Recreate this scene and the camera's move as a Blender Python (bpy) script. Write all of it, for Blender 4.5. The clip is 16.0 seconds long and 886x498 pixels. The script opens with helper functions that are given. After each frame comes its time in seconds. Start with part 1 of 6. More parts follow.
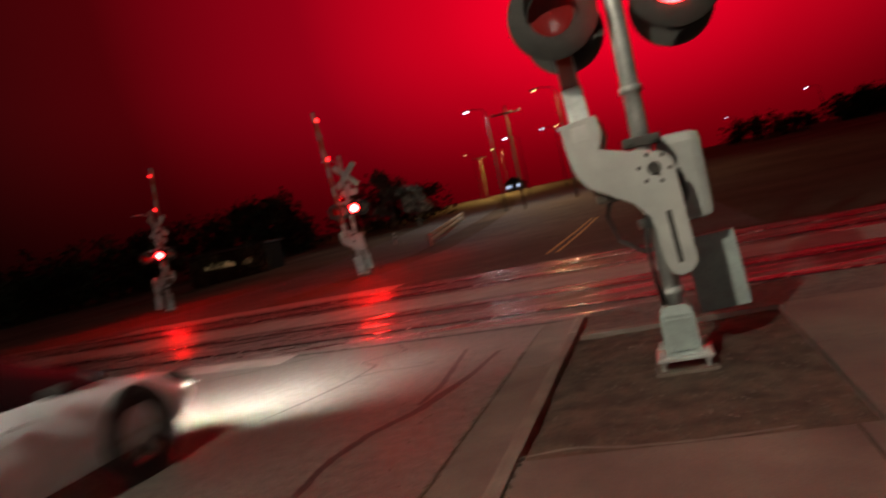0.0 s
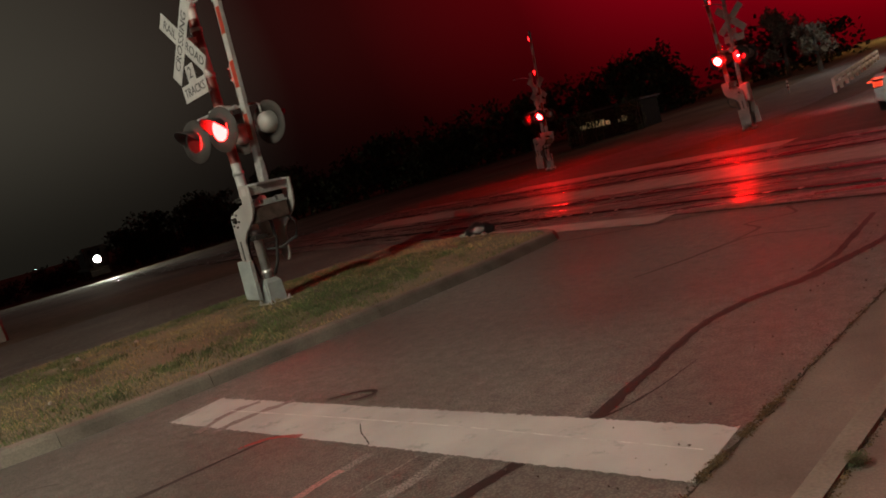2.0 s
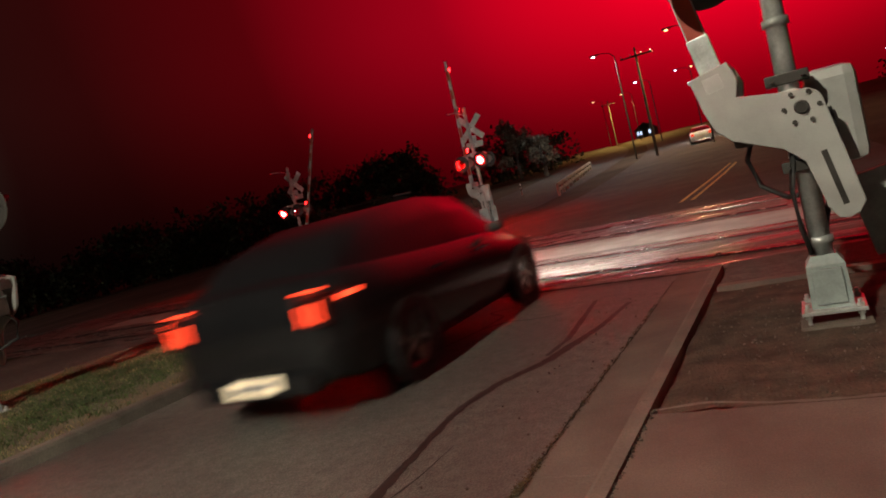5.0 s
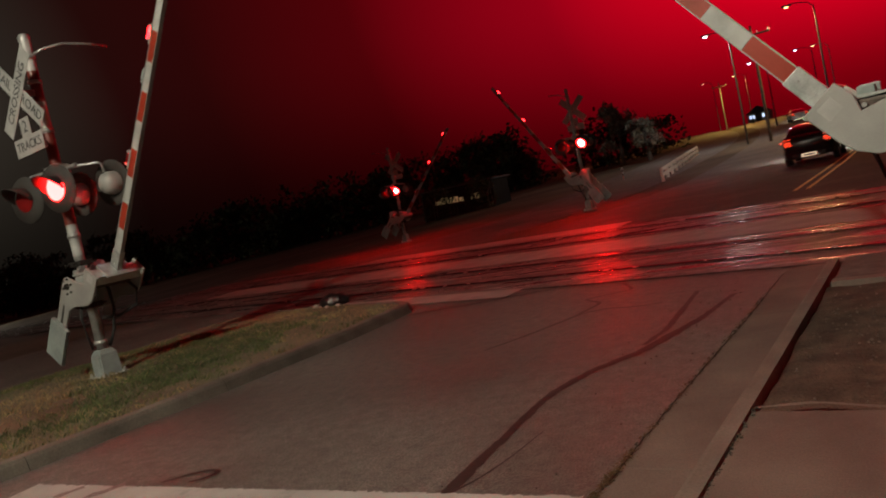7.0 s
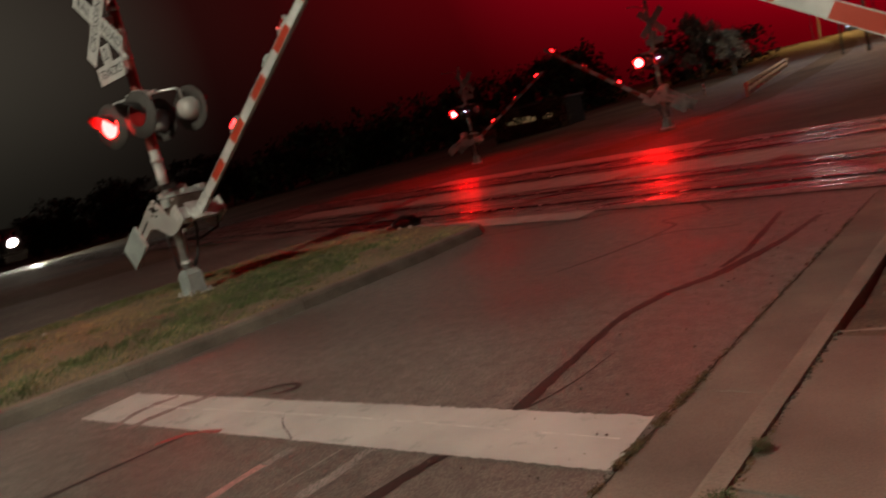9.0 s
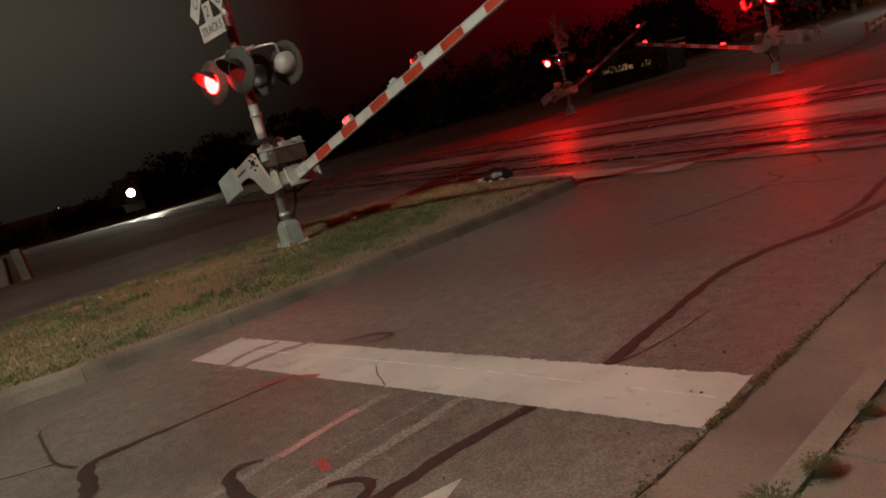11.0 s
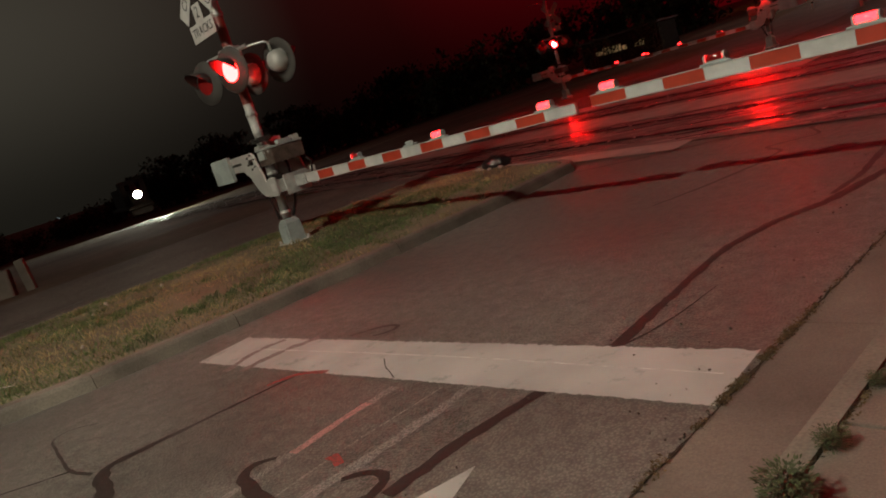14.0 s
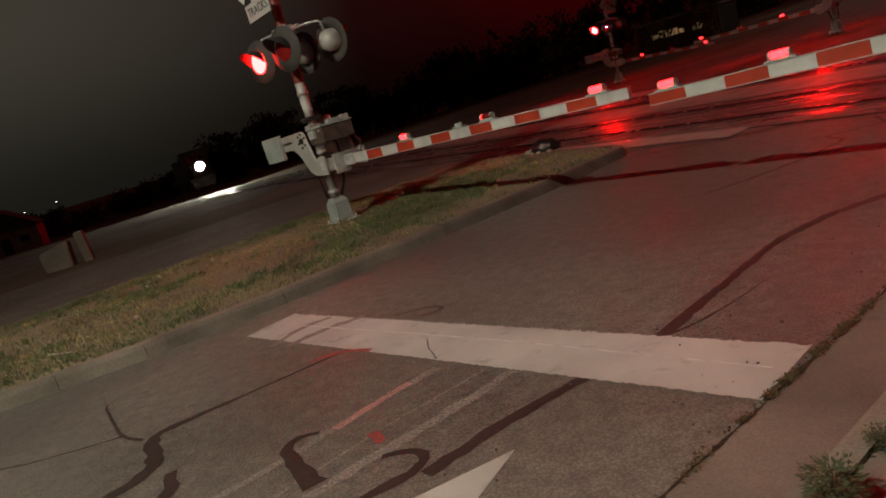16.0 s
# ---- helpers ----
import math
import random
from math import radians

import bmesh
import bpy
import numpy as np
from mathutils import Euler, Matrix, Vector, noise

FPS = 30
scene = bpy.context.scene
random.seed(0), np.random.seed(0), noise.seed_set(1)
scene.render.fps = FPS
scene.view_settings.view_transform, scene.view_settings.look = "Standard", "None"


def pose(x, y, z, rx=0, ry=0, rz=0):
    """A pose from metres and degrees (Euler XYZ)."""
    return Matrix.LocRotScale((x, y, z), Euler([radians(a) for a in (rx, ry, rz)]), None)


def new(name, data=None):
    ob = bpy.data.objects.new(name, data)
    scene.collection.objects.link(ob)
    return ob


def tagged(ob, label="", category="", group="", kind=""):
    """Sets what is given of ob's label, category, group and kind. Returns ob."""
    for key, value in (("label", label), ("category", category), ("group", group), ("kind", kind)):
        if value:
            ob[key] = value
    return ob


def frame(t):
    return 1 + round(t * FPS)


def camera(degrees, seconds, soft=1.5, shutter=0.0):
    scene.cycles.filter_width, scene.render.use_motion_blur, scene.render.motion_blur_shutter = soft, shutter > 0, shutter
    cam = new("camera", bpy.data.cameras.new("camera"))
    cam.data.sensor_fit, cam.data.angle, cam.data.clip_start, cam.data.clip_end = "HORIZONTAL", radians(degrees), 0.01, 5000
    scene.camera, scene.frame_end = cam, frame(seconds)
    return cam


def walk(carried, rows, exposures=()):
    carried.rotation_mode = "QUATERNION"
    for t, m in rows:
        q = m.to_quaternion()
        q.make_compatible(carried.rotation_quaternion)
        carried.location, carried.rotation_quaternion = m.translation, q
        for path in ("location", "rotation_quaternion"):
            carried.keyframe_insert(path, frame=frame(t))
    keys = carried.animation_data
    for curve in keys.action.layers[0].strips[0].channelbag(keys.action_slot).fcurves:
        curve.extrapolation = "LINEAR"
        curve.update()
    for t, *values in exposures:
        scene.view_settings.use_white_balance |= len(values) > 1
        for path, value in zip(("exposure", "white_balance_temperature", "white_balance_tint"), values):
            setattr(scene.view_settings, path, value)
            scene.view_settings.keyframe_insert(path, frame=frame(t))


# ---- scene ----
cam = camera(62.5, 16.0, soft=1.8, shutter=0.6)
PATH = [
    (0.0, pose(1.476, -2.339, 1.42, 87.66, 12.29, 16.26)),
    (0.5, pose(1.476, -2.339, 1.42, 85.59, 12.44, 25.5)),
    (1.0, pose(1.476, -2.339, 1.42, 84.44, 12.99, 36.82)),
    (1.5, pose(1.476, -2.339, 1.42, 83.69, 13.85, 44.91)),
    (2.0, pose(1.476, -2.339, 1.42, 83.55, 14.52, 45.71)),
    (2.5, pose(1.476, -2.339, 1.42, 83.15, 14.59, 44.25)),
    (3.0, pose(1.476, -2.339, 1.42, 82.57, 14.14, 42.07)),
    (3.5, pose(1.476, -2.339, 1.42, 82.54, 13.51, 35.28)),
    (3.8, pose(1.476, -2.339, 1.42, 83.54, 14.08, 30.69)),
    (4.0, pose(1.476, -2.339, 1.42, 84.52, 13.94, 28.07)),
    (4.2, pose(1.476, -2.339, 1.42, 85.66, 13.62, 26.06)),
    (6.3, pose(1.476, -2.339, 1.42, 87.17, 14.46, 29.4)),
    (6.5, pose(1.476, -2.339, 1.42, 87.25, 13.97, 31.29)),
    (7.0, pose(1.476, -2.339, 1.42, 86.49, 12.3, 34.22)),
    (7.5, pose(1.476, -2.339, 1.42, 84.66, 11.58, 34.06)),
    (8.0, pose(1.476, -2.339, 1.42, 83.0, 12.51, 33.49)),
    (8.5, pose(1.476, -2.339, 1.42, 82.66, 14.2, 34.96)),
    (9.0, pose(1.476, -2.339, 1.42, 81.61, 13.09, 39.89)),
    (9.5, pose(1.476, -2.339, 1.42, 79.62, 13.17, 42.66)),
    (12.0, pose(1.476, -2.339, 1.42, 80.03, 13.99, 48.32)),
    (12.5, pose(1.476, -2.339, 1.42, 79.44, 14.14, 46.27)),
    (13.0, pose(1.476, -2.339, 1.42, 78.9, 15.68, 44.46)),
    (13.5, pose(1.476, -2.339, 1.42, 79.14, 16.31, 45.41)),
    (14.0, pose(1.476, -2.339, 1.42, 78.74, 16.63, 46.83)),
    (14.5, pose(1.476, -2.339, 1.42, 78.33, 15.95, 47.8)),
    (15.0, pose(1.476, -2.339, 1.42, 78.44, 15.43, 48.75)),
    (15.5, pose(1.476, -2.339, 1.42, 78.5, 15.44, 49.89)),
    (16.0, pose(1.476, -2.339, 1.42, 78.48, 15.73, 50.83)),
]
walk(cam, PATH, exposures=[(0.0, 0.05), (0.5, 0.1), (1.0, -0.1), (1.5, 0.0), (2.0, 0.2), (2.5, 0.3), (3.0, 0.55), (3.5, 0.62), (4.0, 0.57), (4.2, 0.5), (6.3, 0.15), (7.5, 0.1), (9.5, 0.25), (12.0, 0.27), (13.0, 0.22), (16.0, 0.15)])


# ---------------------------------------------------------------- world and lights
def night_sky():
    """A dark night sky, with the signals' red glare painted into it to the north, the headlight's pale one to the west.
    """
    w = bpy.data.worlds.new("night")
    w.use_nodes = True
    nt = w.node_tree
    nt.nodes.clear()
    out = nt.nodes.new("ShaderNodeOutputWorld")
    bg = nt.nodes.new("ShaderNodeBackground")
    tc = nt.nodes.new("ShaderNodeTexCoord")
    dot = nt.nodes.new("ShaderNodeVectorMath")
    dot.operation = "DOT_PRODUCT"
    dot.inputs[1].default_value = Vector((0.0, 0.96, 0.27)).normalized()
    ramp = nt.nodes.new("ShaderNodeValToRGB")
    e = ramp.color_ramp.elements
    e[0].position, e[0].color = 0.0, (0.013, 0.0105, 0.0082, 1)
    e[1].position, e[1].color = 1.0, (0.95, 0.0, 0.02, 1)
    for p, c in ((0.5, (0.009, 0.0040, 0.0032, 1)), (0.66, (0.022, 0.0018, 0.0018, 1)), (0.80, (0.068, 0.0007, 0.0022, 1)), (0.92, (0.27, 0.0003, 0.007, 1)), (0.975, (0.62, 0.0002, 0.012, 1))):
        n = e.new(p)
        n.color = c
    sep = nt.nodes.new("ShaderNodeSeparateXYZ")
    low = nt.nodes.new("ShaderNodeMapRange")
    low.interpolation_type = "SMOOTHSTEP"
    low.inputs[1].default_value, low.inputs[2].default_value, low.inputs[3].default_value, low.inputs[4].default_value = 0.0, 0.24, 0.22, 1.0
    nt.links.new(tc.outputs["Generated"], sep.inputs[0])
    nt.links.new(sep.outputs["Z"], low.inputs[0])
    nt.links.new(low.outputs[0], bg.inputs[1])
    nt.links.new(tc.outputs["Generated"], dot.inputs[0])
    nt.links.new(dot.outputs["Value"], ramp.inputs[0])
    west = nt.nodes.new("ShaderNodeVectorMath")
    west.operation = "DOT_PRODUCT"
    west.inputs[1].default_value = Vector((-0.98, 0.1, 0.12)).normalized()
    wr = nt.nodes.new("ShaderNodeValToRGB")
    we = wr.color_ramp.elements
    we[0].position, we[0].color = 0.88, (0, 0, 0, 1)
    we[1].position, we[1].color = 1.0, (0.032, 0.031, 0.023, 1)
    add = nt.nodes.new("ShaderNodeMix")
    add.data_type, add.blend_type = "RGBA", "ADD"
    add.inputs[0].default_value = 1.0
    nt.links.new(tc.outputs["Generated"], west.inputs[0])
    nt.links.new(west.outputs["Value"], wr.inputs[0])
    nt.links.new(ramp.outputs[0], add.inputs[6])
    nt.links.new(wr.outputs[0], add.inputs[7])
    nt.links.new(add.outputs[2], bg.inputs[0])
    nt.links.new(bg.outputs[0], out.inputs[0])
    scene.world = w


night_sky()
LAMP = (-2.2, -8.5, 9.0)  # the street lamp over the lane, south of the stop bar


def light(name, kind, energy, color, m, size=0.3):
    d = bpy.data.lights.new(name, kind)
    d.energy, d.color = energy, color
    if kind == "AREA":
        d.shape, d.size = "DISK", size
    else:
        d.shadow_soft_size = size
    if kind == "SPOT":
        d.spot_size, d.spot_blend = math.radians(166), 0.25
    ob = new(name, d)
    ob.matrix_world = m
    return ob


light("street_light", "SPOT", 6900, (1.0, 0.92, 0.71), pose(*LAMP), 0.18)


# ---------------------------------------------------------------- materials
def nodes_of(name):
    m = bpy.data.materials.new(name)
    m.use_nodes = True
    nt = m.node_tree
    return m, nt, nt.nodes["Principled BSDF"]


def surface(name, color, rough=0.6, metal=0.0, var=0.25, scale=6.0, fine=120.0, bump=0.15, dist=0.004, dark=None, spec=0.5, island=False):
    """A surface with colour variation at two scales and fine relief, in object-space metres."""
    m, nt, b = nodes_of(name)
    tc = nt.nodes.new("ShaderNodeTexCoord")
    n1 = nt.nodes.new("ShaderNodeTexNoise")
    n1.inputs["Scale"].default_value, n1.inputs["Detail"].default_value = scale, 6
    n2 = nt.nodes.new("ShaderNodeTexNoise")
    n2.inputs["Scale"].default_value, n2.inputs["Detail"].default_value = fine, 3
    for n in (n1, n2):
        nt.links.new(tc.outputs["Object"], n.inputs["Vector"])
    ramp = nt.nodes.new("ShaderNodeValToRGB")
    d = dark or tuple(c * (1 - var) * 0.8 for c in color)
    ramp.color_ramp.elements[0].position, ramp.color_ramp.elements[0].color = 0.32, (*d, 1)
    ramp.color_ramp.elements[1].position, ramp.color_ramp.elements[1].color = 0.68, (*color, 1)
    nt.links.new(n1.outputs["Fac"], ramp.inputs[0])
    mix = nt.nodes.new("ShaderNodeMix")
    mix.data_type, mix.blend_type = "RGBA", "MULTIPLY"
    mix.inputs[0].default_value = min(1.0, var * 2.4)
    mp = nt.nodes.new("ShaderNodeMapRange")
    mp.inputs[1].default_value, mp.inputs[2].default_value, mp.inputs[3].default_value, mp.inputs[4].default_value = 0.3, 0.7, 0.78, 1.12
    nt.links.new(n2.outputs["Fac"], mp.inputs[0])
    nt.links.new(ramp.outputs[0], mix.inputs[6])
    nt.links.new(mp.outputs[0], mix.inputs[7])
    last = mix.outputs[2]
    if island:
        geo = nt.nodes.new("ShaderNodeNewGeometry")
        hs = nt.nodes.new("ShaderNodeMapRange")
        hs.inputs[3].default_value, hs.inputs[4].default_value = 0.5, 1.4
        nt.links.new(geo.outputs["Random Per Island"], hs.inputs[0])
        mi = nt.nodes.new("ShaderNodeMix")
        mi.data_type, mi.blend_type = "RGBA", "MULTIPLY"
        mi.inputs[0].default_value = 1.0
        nt.links.new(last, mi.inputs[6])
        nt.links.new(hs.outputs[0], mi.inputs[7])
        last = mi.outputs[2]
    nt.links.new(last, b.inputs["Base Color"])
    rr = nt.nodes.new("ShaderNodeMapRange")
    rr.inputs[3].default_value, rr.inputs[4].default_value = max(0.05, rough - 0.12), min(1.0, rough + 0.12)
    nt.links.new(n1.outputs["Fac"], rr.inputs[0])
    nt.links.new(rr.outputs[0], b.inputs["Roughness"])
    b.inputs["Metallic"].default_value = metal
    b.inputs["Specular IOR Level"].default_value = spec
    if bump:
        bp = nt.nodes.new("ShaderNodeBump")
        bp.inputs["Strength"].default_value, bp.inputs["Distance"].default_value = bump, dist
        nt.links.new(n2.outputs["Fac"], bp.inputs["Height"])
        nt.links.new(bp.outputs[0], b.inputs["Normal"])
    return m


def glow(name, color, strength):
    m, nt, b = nodes_of(name)
    b.inputs["Base Color"].default_value = (*[min(1, c) for c in color], 1)
    b.inputs["Emission Color"].default_value = (*color, 1)
    b.inputs["Emission Strength"].default_value = strength
    b.inputs["Roughness"].default_value = 0.3
    return m


def worn_paint(name, color, under, amount=0.5, scale=9.0, soft=0.06):
    """Road paint with worn patches through which the road shows."""
    m, nt, b = nodes_of(name)
    tc = nt.nodes.new("ShaderNodeTexCoord")
    n1 = nt.nodes.new("ShaderNodeTexNoise")
    n1.inputs["Scale"].default_value, n1.inputs["Detail"].default_value, n1.inputs["Roughness"].default_value = scale, 9, 0.7
    n2 = nt.nodes.new("ShaderNodeTexNoise")
    n2.inputs["Scale"].default_value, n2.inputs["Detail"].default_value = 1.6, 4
    for n in (n1, n2):
        nt.links.new(tc.outputs["Object"], n.inputs["Vector"])
    ramp = nt.nodes.new("ShaderNodeValToRGB")
    ramp.color_ramp.elements[0].position, ramp.color_ramp.elements[0].color = amount - soft, (*under, 1)
    ramp.color_ramp.elements[1].position, ramp.color_ramp.elements[1].color = amount + soft, (*color, 1)
    nt.links.new(n1.outputs["Fac"], ramp.inputs[0])
    mix = nt.nodes.new("ShaderNodeMix")
    mix.data_type, mix.blend_type = "RGBA", "MULTIPLY"
    mix.inputs[0].default_value = 0.6
    mp = nt.nodes.new("ShaderNodeMapRange")
    mp.inputs[1].default_value, mp.inputs[2].default_value, mp.inputs[3].default_value, mp.inputs[4].default_value = 0.3, 0.65, 0.6, 1.1
    nt.links.new(n2.outputs["Fac"], mp.inputs[0])
    nt.links.new(ramp.outputs[0], mix.inputs[6])
    nt.links.new(mp.outputs[0], mix.inputs[7])
    nt.links.new(mix.outputs[2], b.inputs["Base Color"])
    b.inputs["Roughness"].default_value = 0.65
    bp = nt.nodes.new("ShaderNodeBump")
    bp.inputs["Strength"].default_value, bp.inputs["Distance"].default_value = 0.3, 0.003
    nt.links.new(n1.outputs["Fac"], bp.inputs["Height"])
    nt.links.new(bp.outputs[0], b.inputs["Normal"])
    return m


def road_material(name, base, rough, spec=0.5):
    """Asphalt: stones, patches at metre scale, polished wheel tracks."""
    m, nt, b = nodes_of(name)
    tc = nt.nodes.new("ShaderNodeTexCoord")
    big = nt.nodes.new("ShaderNodeTexNoise")
    big.inputs["Scale"].default_value, big.inputs["Detail"].default_value = 0.55, 7
    mid = nt.nodes.new("ShaderNodeTexNoise")
    mid.inputs["Scale"].default_value, mid.inputs["Detail"].default_value = 9, 5
    vor = nt.nodes.new("ShaderNodeTexVoronoi")
    vor.inputs["Scale"].default_value = 75
    for n in (big, mid, vor):
        nt.links.new(tc.outputs["Object"], n.inputs["Vector"])
    ramp = nt.nodes.new("ShaderNodeValToRGB")
    e = ramp.color_ramp.elements
    e[0].position, e[0].color = 0.3, (*[c * 0.62 for c in base], 1)
    e[1].position, e[1].color = 0.7, (*[c * 1.22 for c in base], 1)
    nt.links.new(big.outputs["Fac"], ramp.inputs[0])
    sp = nt.nodes.new("ShaderNodeMapRange")
    sp.inputs[1].default_value, sp.inputs[2].default_value, sp.inputs[3].default_value, sp.inputs[4].default_value = 0.0, 0.7, 1.7, 0.45
    nt.links.new(vor.outputs["Distance"], sp.inputs[0])
    m1 = nt.nodes.new("ShaderNodeMix")
    m1.data_type, m1.blend_type = "RGBA", "MULTIPLY"
    m1.inputs[0].default_value = 0.6
    nt.links.new(ramp.outputs[0], m1.inputs[6])
    nt.links.new(sp.outputs[0], m1.inputs[7])
    md = nt.nodes.new("ShaderNodeMapRange")
    md.inputs[1].default_value, md.inputs[2].default_value, md.inputs[3].default_value, md.inputs[4].default_value = 0.3, 0.7, 0.75, 1.2
    nt.links.new(mid.outputs["Fac"], md.inputs[0])
    m2 = nt.nodes.new("ShaderNodeMix")
    m2.data_type, m2.blend_type = "RGBA", "MULTIPLY"
    m2.inputs[0].default_value = 1.0
    nt.links.new(m1.outputs[2], m2.inputs[6])
    nt.links.new(md.outputs[0], m2.inputs[7])
    nt.links.new(m2.outputs[2], b.inputs["Base Color"])
    rr = nt.nodes.new("ShaderNodeMapRange")
    rr.inputs[1].default_value, rr.inputs[2].default_value = 0.3, 0.7
    rr.inputs[3].default_value, rr.inputs[4].default_value = rough - 0.1, rough + 0.15
    nt.links.new(big.outputs["Fac"], rr.inputs[0])
    nt.links.new(rr.outputs[0], b.inputs["Roughness"])
    bp = nt.nodes.new("ShaderNodeBump")
    bp.inputs["Strength"].default_value, bp.inputs["Distance"].default_value = 0.55, 0.004
    b.inputs["Specular IOR Level"].default_value = spec
    nt.links.new(vor.outputs["Distance"], bp.inputs["Height"])
    nt.links.new(bp.outputs[0], b.inputs["Normal"])
    return m


ASPHALT = road_material("asphalt", (0.112, 0.106, 0.095), 0.58)
ASPHALT_OLD = road_material("old_asphalt", (0.125, 0.113, 0.103), 0.82, 0.08)
def wet_crossing(name, base):
    """Worn asphalt round the rails: dull, with glossy wet bands drawn out along the tracks."""
    m = road_material(name, base, 0.62, 0.34)
    nt = m.node_tree
    b = nt.nodes["Principled BSDF"]
    tc = nt.nodes.new("ShaderNodeTexCoord")
    mp = nt.nodes.new("ShaderNodeMapping")
    mp.inputs["Rotation"].default_value = (0, 0, math.atan(0.205))
    mp.inputs["Scale"].default_value = (0.35, 3.4, 1.0)
    band = nt.nodes.new("ShaderNodeTexNoise")
    band.inputs["Scale"].default_value, band.inputs["Detail"].default_value, band.inputs["Roughness"].default_value = 1.3, 5, 0.6
    rough = nt.nodes.new("ShaderNodeMapRange")
    rough.inputs[1].default_value, rough.inputs[2].default_value, rough.inputs[3].default_value, rough.inputs[4].default_value = 0.47, 0.60, 0.68, 0.11
    nt.links.new(tc.outputs["Object"], mp.inputs["Vector"])
    nt.links.new(mp.outputs[0], band.inputs["Vector"])
    nt.links.new(band.outputs["Fac"], rough.inputs[0])
    nt.links.new(rough.outputs[0], b.inputs["Roughness"])
    wave = nt.nodes.new("ShaderNodeBump")
    wave.inputs["Strength"].default_value, wave.inputs["Distance"].default_value = 0.35, 0.02
    fine = b.inputs["Normal"].links[0].from_node
    fine.inputs["Strength"].default_value = 0.22
    nt.links.new(band.outputs["Fac"], wave.inputs["Height"])
    nt.links.new(fine.outputs[0], wave.inputs["Normal"])
    nt.links.new(wave.outputs[0], b.inputs["Normal"])
    return m


CROSSING = wet_crossing("crossing_asphalt", (0.125, 0.112, 0.104))
PANEL = surface("concrete_panel", (0.34, 0.31, 0.28), 0.62, var=0.3, scale=2.0, fine=60, bump=0.3)
CONCRETE = surface("concrete", (0.152, 0.124, 0.104), 0.85, var=0.46, scale=1.3, fine=110, bump=0.3)
KERB = surface("kerb_concrete", (0.16, 0.142, 0.118), 0.85, var=0.4, scale=2.2, fine=70, bump=0.4)
DIRT = surface("gravelly_dirt", (0.105, 0.08, 0.062), 0.95, var=0.45, scale=5.0, fine=55, bump=0.9, dist=0.015, spec=0.15)
EARTH = surface("dry_earth", (0.165, 0.145, 0.092), 0.95, var=0.4, scale=0.8, fine=25, bump=0.8, dist=0.02)
FAR_GROUND = surface("dark_field", (0.12, 0.095, 0.07), 0.95, var=0.4, scale=0.15, fine=4, bump=0.5, dist=0.05, spec=0.05)
STONE = surface("stones", (0.12, 0.10, 0.085), 0.9, var=0.3, island=True)
TAR = surface("crack_sealer", (0.034, 0.025, 0.023), 0.58, var=0.3, scale=6, fine=40, bump=0.3, dist=0.003, spec=0.32)
JOINT = surface("dirt_filled_joint", (0.05, 0.040, 0.030), 0.95, var=0.4, scale=20, fine=90, bump=0.5, spec=0.1)
CRACK = surface("crack", (0.018, 0.016, 0.014), 0.9, var=0.2)
WHITE_LINE = worn_paint("white_road_paint", (0.335, 0.34, 0.325), (0.21, 0.24, 0.225), 0.38, 5.0)
SEAM = surface("pale_paint_seam", (0.52, 0.52, 0.50), 0.6, var=0.3, scale=9, fine=80, bump=0.2)
PINK_LINE = worn_paint("pink_faded_line", (0.40, 0.21, 0.195), (0.11, 0.09, 0.085), 0.47, 80.0, 0.10)
FAINT_LINE = worn_paint("faded_road_paint", (0.24, 0.228, 0.212), (0.085, 0.08, 0.076), 0.52, 85.0, 0.10)
YELLOW_LINE = worn_paint("yellow_road_paint", (0.55, 0.36, 0.06), (0.09, 0.08, 0.06), 0.42, 8.0)
TYRE_MARK = worn_paint("rubber_marks", (0.135, 0.10, 0.095), (0.26, 0.24, 0.225), 0.44, 40.0, 0.12)
RED_MARK = worn_paint("red_survey_paint", (0.30, 0.040, 0.034), (0.085, 0.05, 0.045), 0.46, 60.0, 0.10)
STEEL_RAIL = surface("rail_steel", (0.42, 0.40, 0.38), 0.25, 1.0, var=0.3, scale=4, fine=80, bump=0.1)
RUBBER = surface("black_rubber", (0.02, 0.02, 0.02), 0.6, var=0.2, bump=0.1)
GALV = surface("galvanised_steel", (0.62, 0.63, 0.62), 0.34, 0.55, var=0.22, scale=7, fine=60, bump=0.08)
ALU = surface("painted_aluminium", (0.40, 0.40, 0.385), 0.5, 0.15, var=0.08, scale=3, fine=90, bump=0.06)
BOX_GREY = surface("grey_enclosure_paint", (0.36, 0.41, 0.40), 0.55, 0.1, var=0.2, scale=4, fine=50, bump=0.1)
MECHANISM = surface("rusty_mechanism_steel", (0.13, 0.098, 0.082), 0.6, 0.3, var=0.4, scale=9, fine=70, bump=0.2)
MAST_RED = surface("dull_red_mast_band", (0.17, 0.028, 0.020), 0.4, var=0.25, scale=7, fine=80, bump=0.05)
MAST_WHITE = surface("white_mast_band", (0.52, 0.53, 0.52), 0.35, var=0.2, scale=7, fine=80, bump=0.05)
DARK_STEEL = surface("dark_steel", (0.07, 0.065, 0.06), 0.5, 0.6, var=0.3, bump=0.12)
BLACK = surface("black_paint", (0.018, 0.018, 0.018), 0.6, var=0.2, bump=0.05)
SIGN_WHITE = surface("sign_white", (0.50, 0.50, 0.49), 0.35, var=0.10, scale=5, fine=150, bump=0.03)
SIGN_BLACK = surface("sign_black", (0.02, 0.02, 0.022), 0.45, var=0.1, bump=0.0)
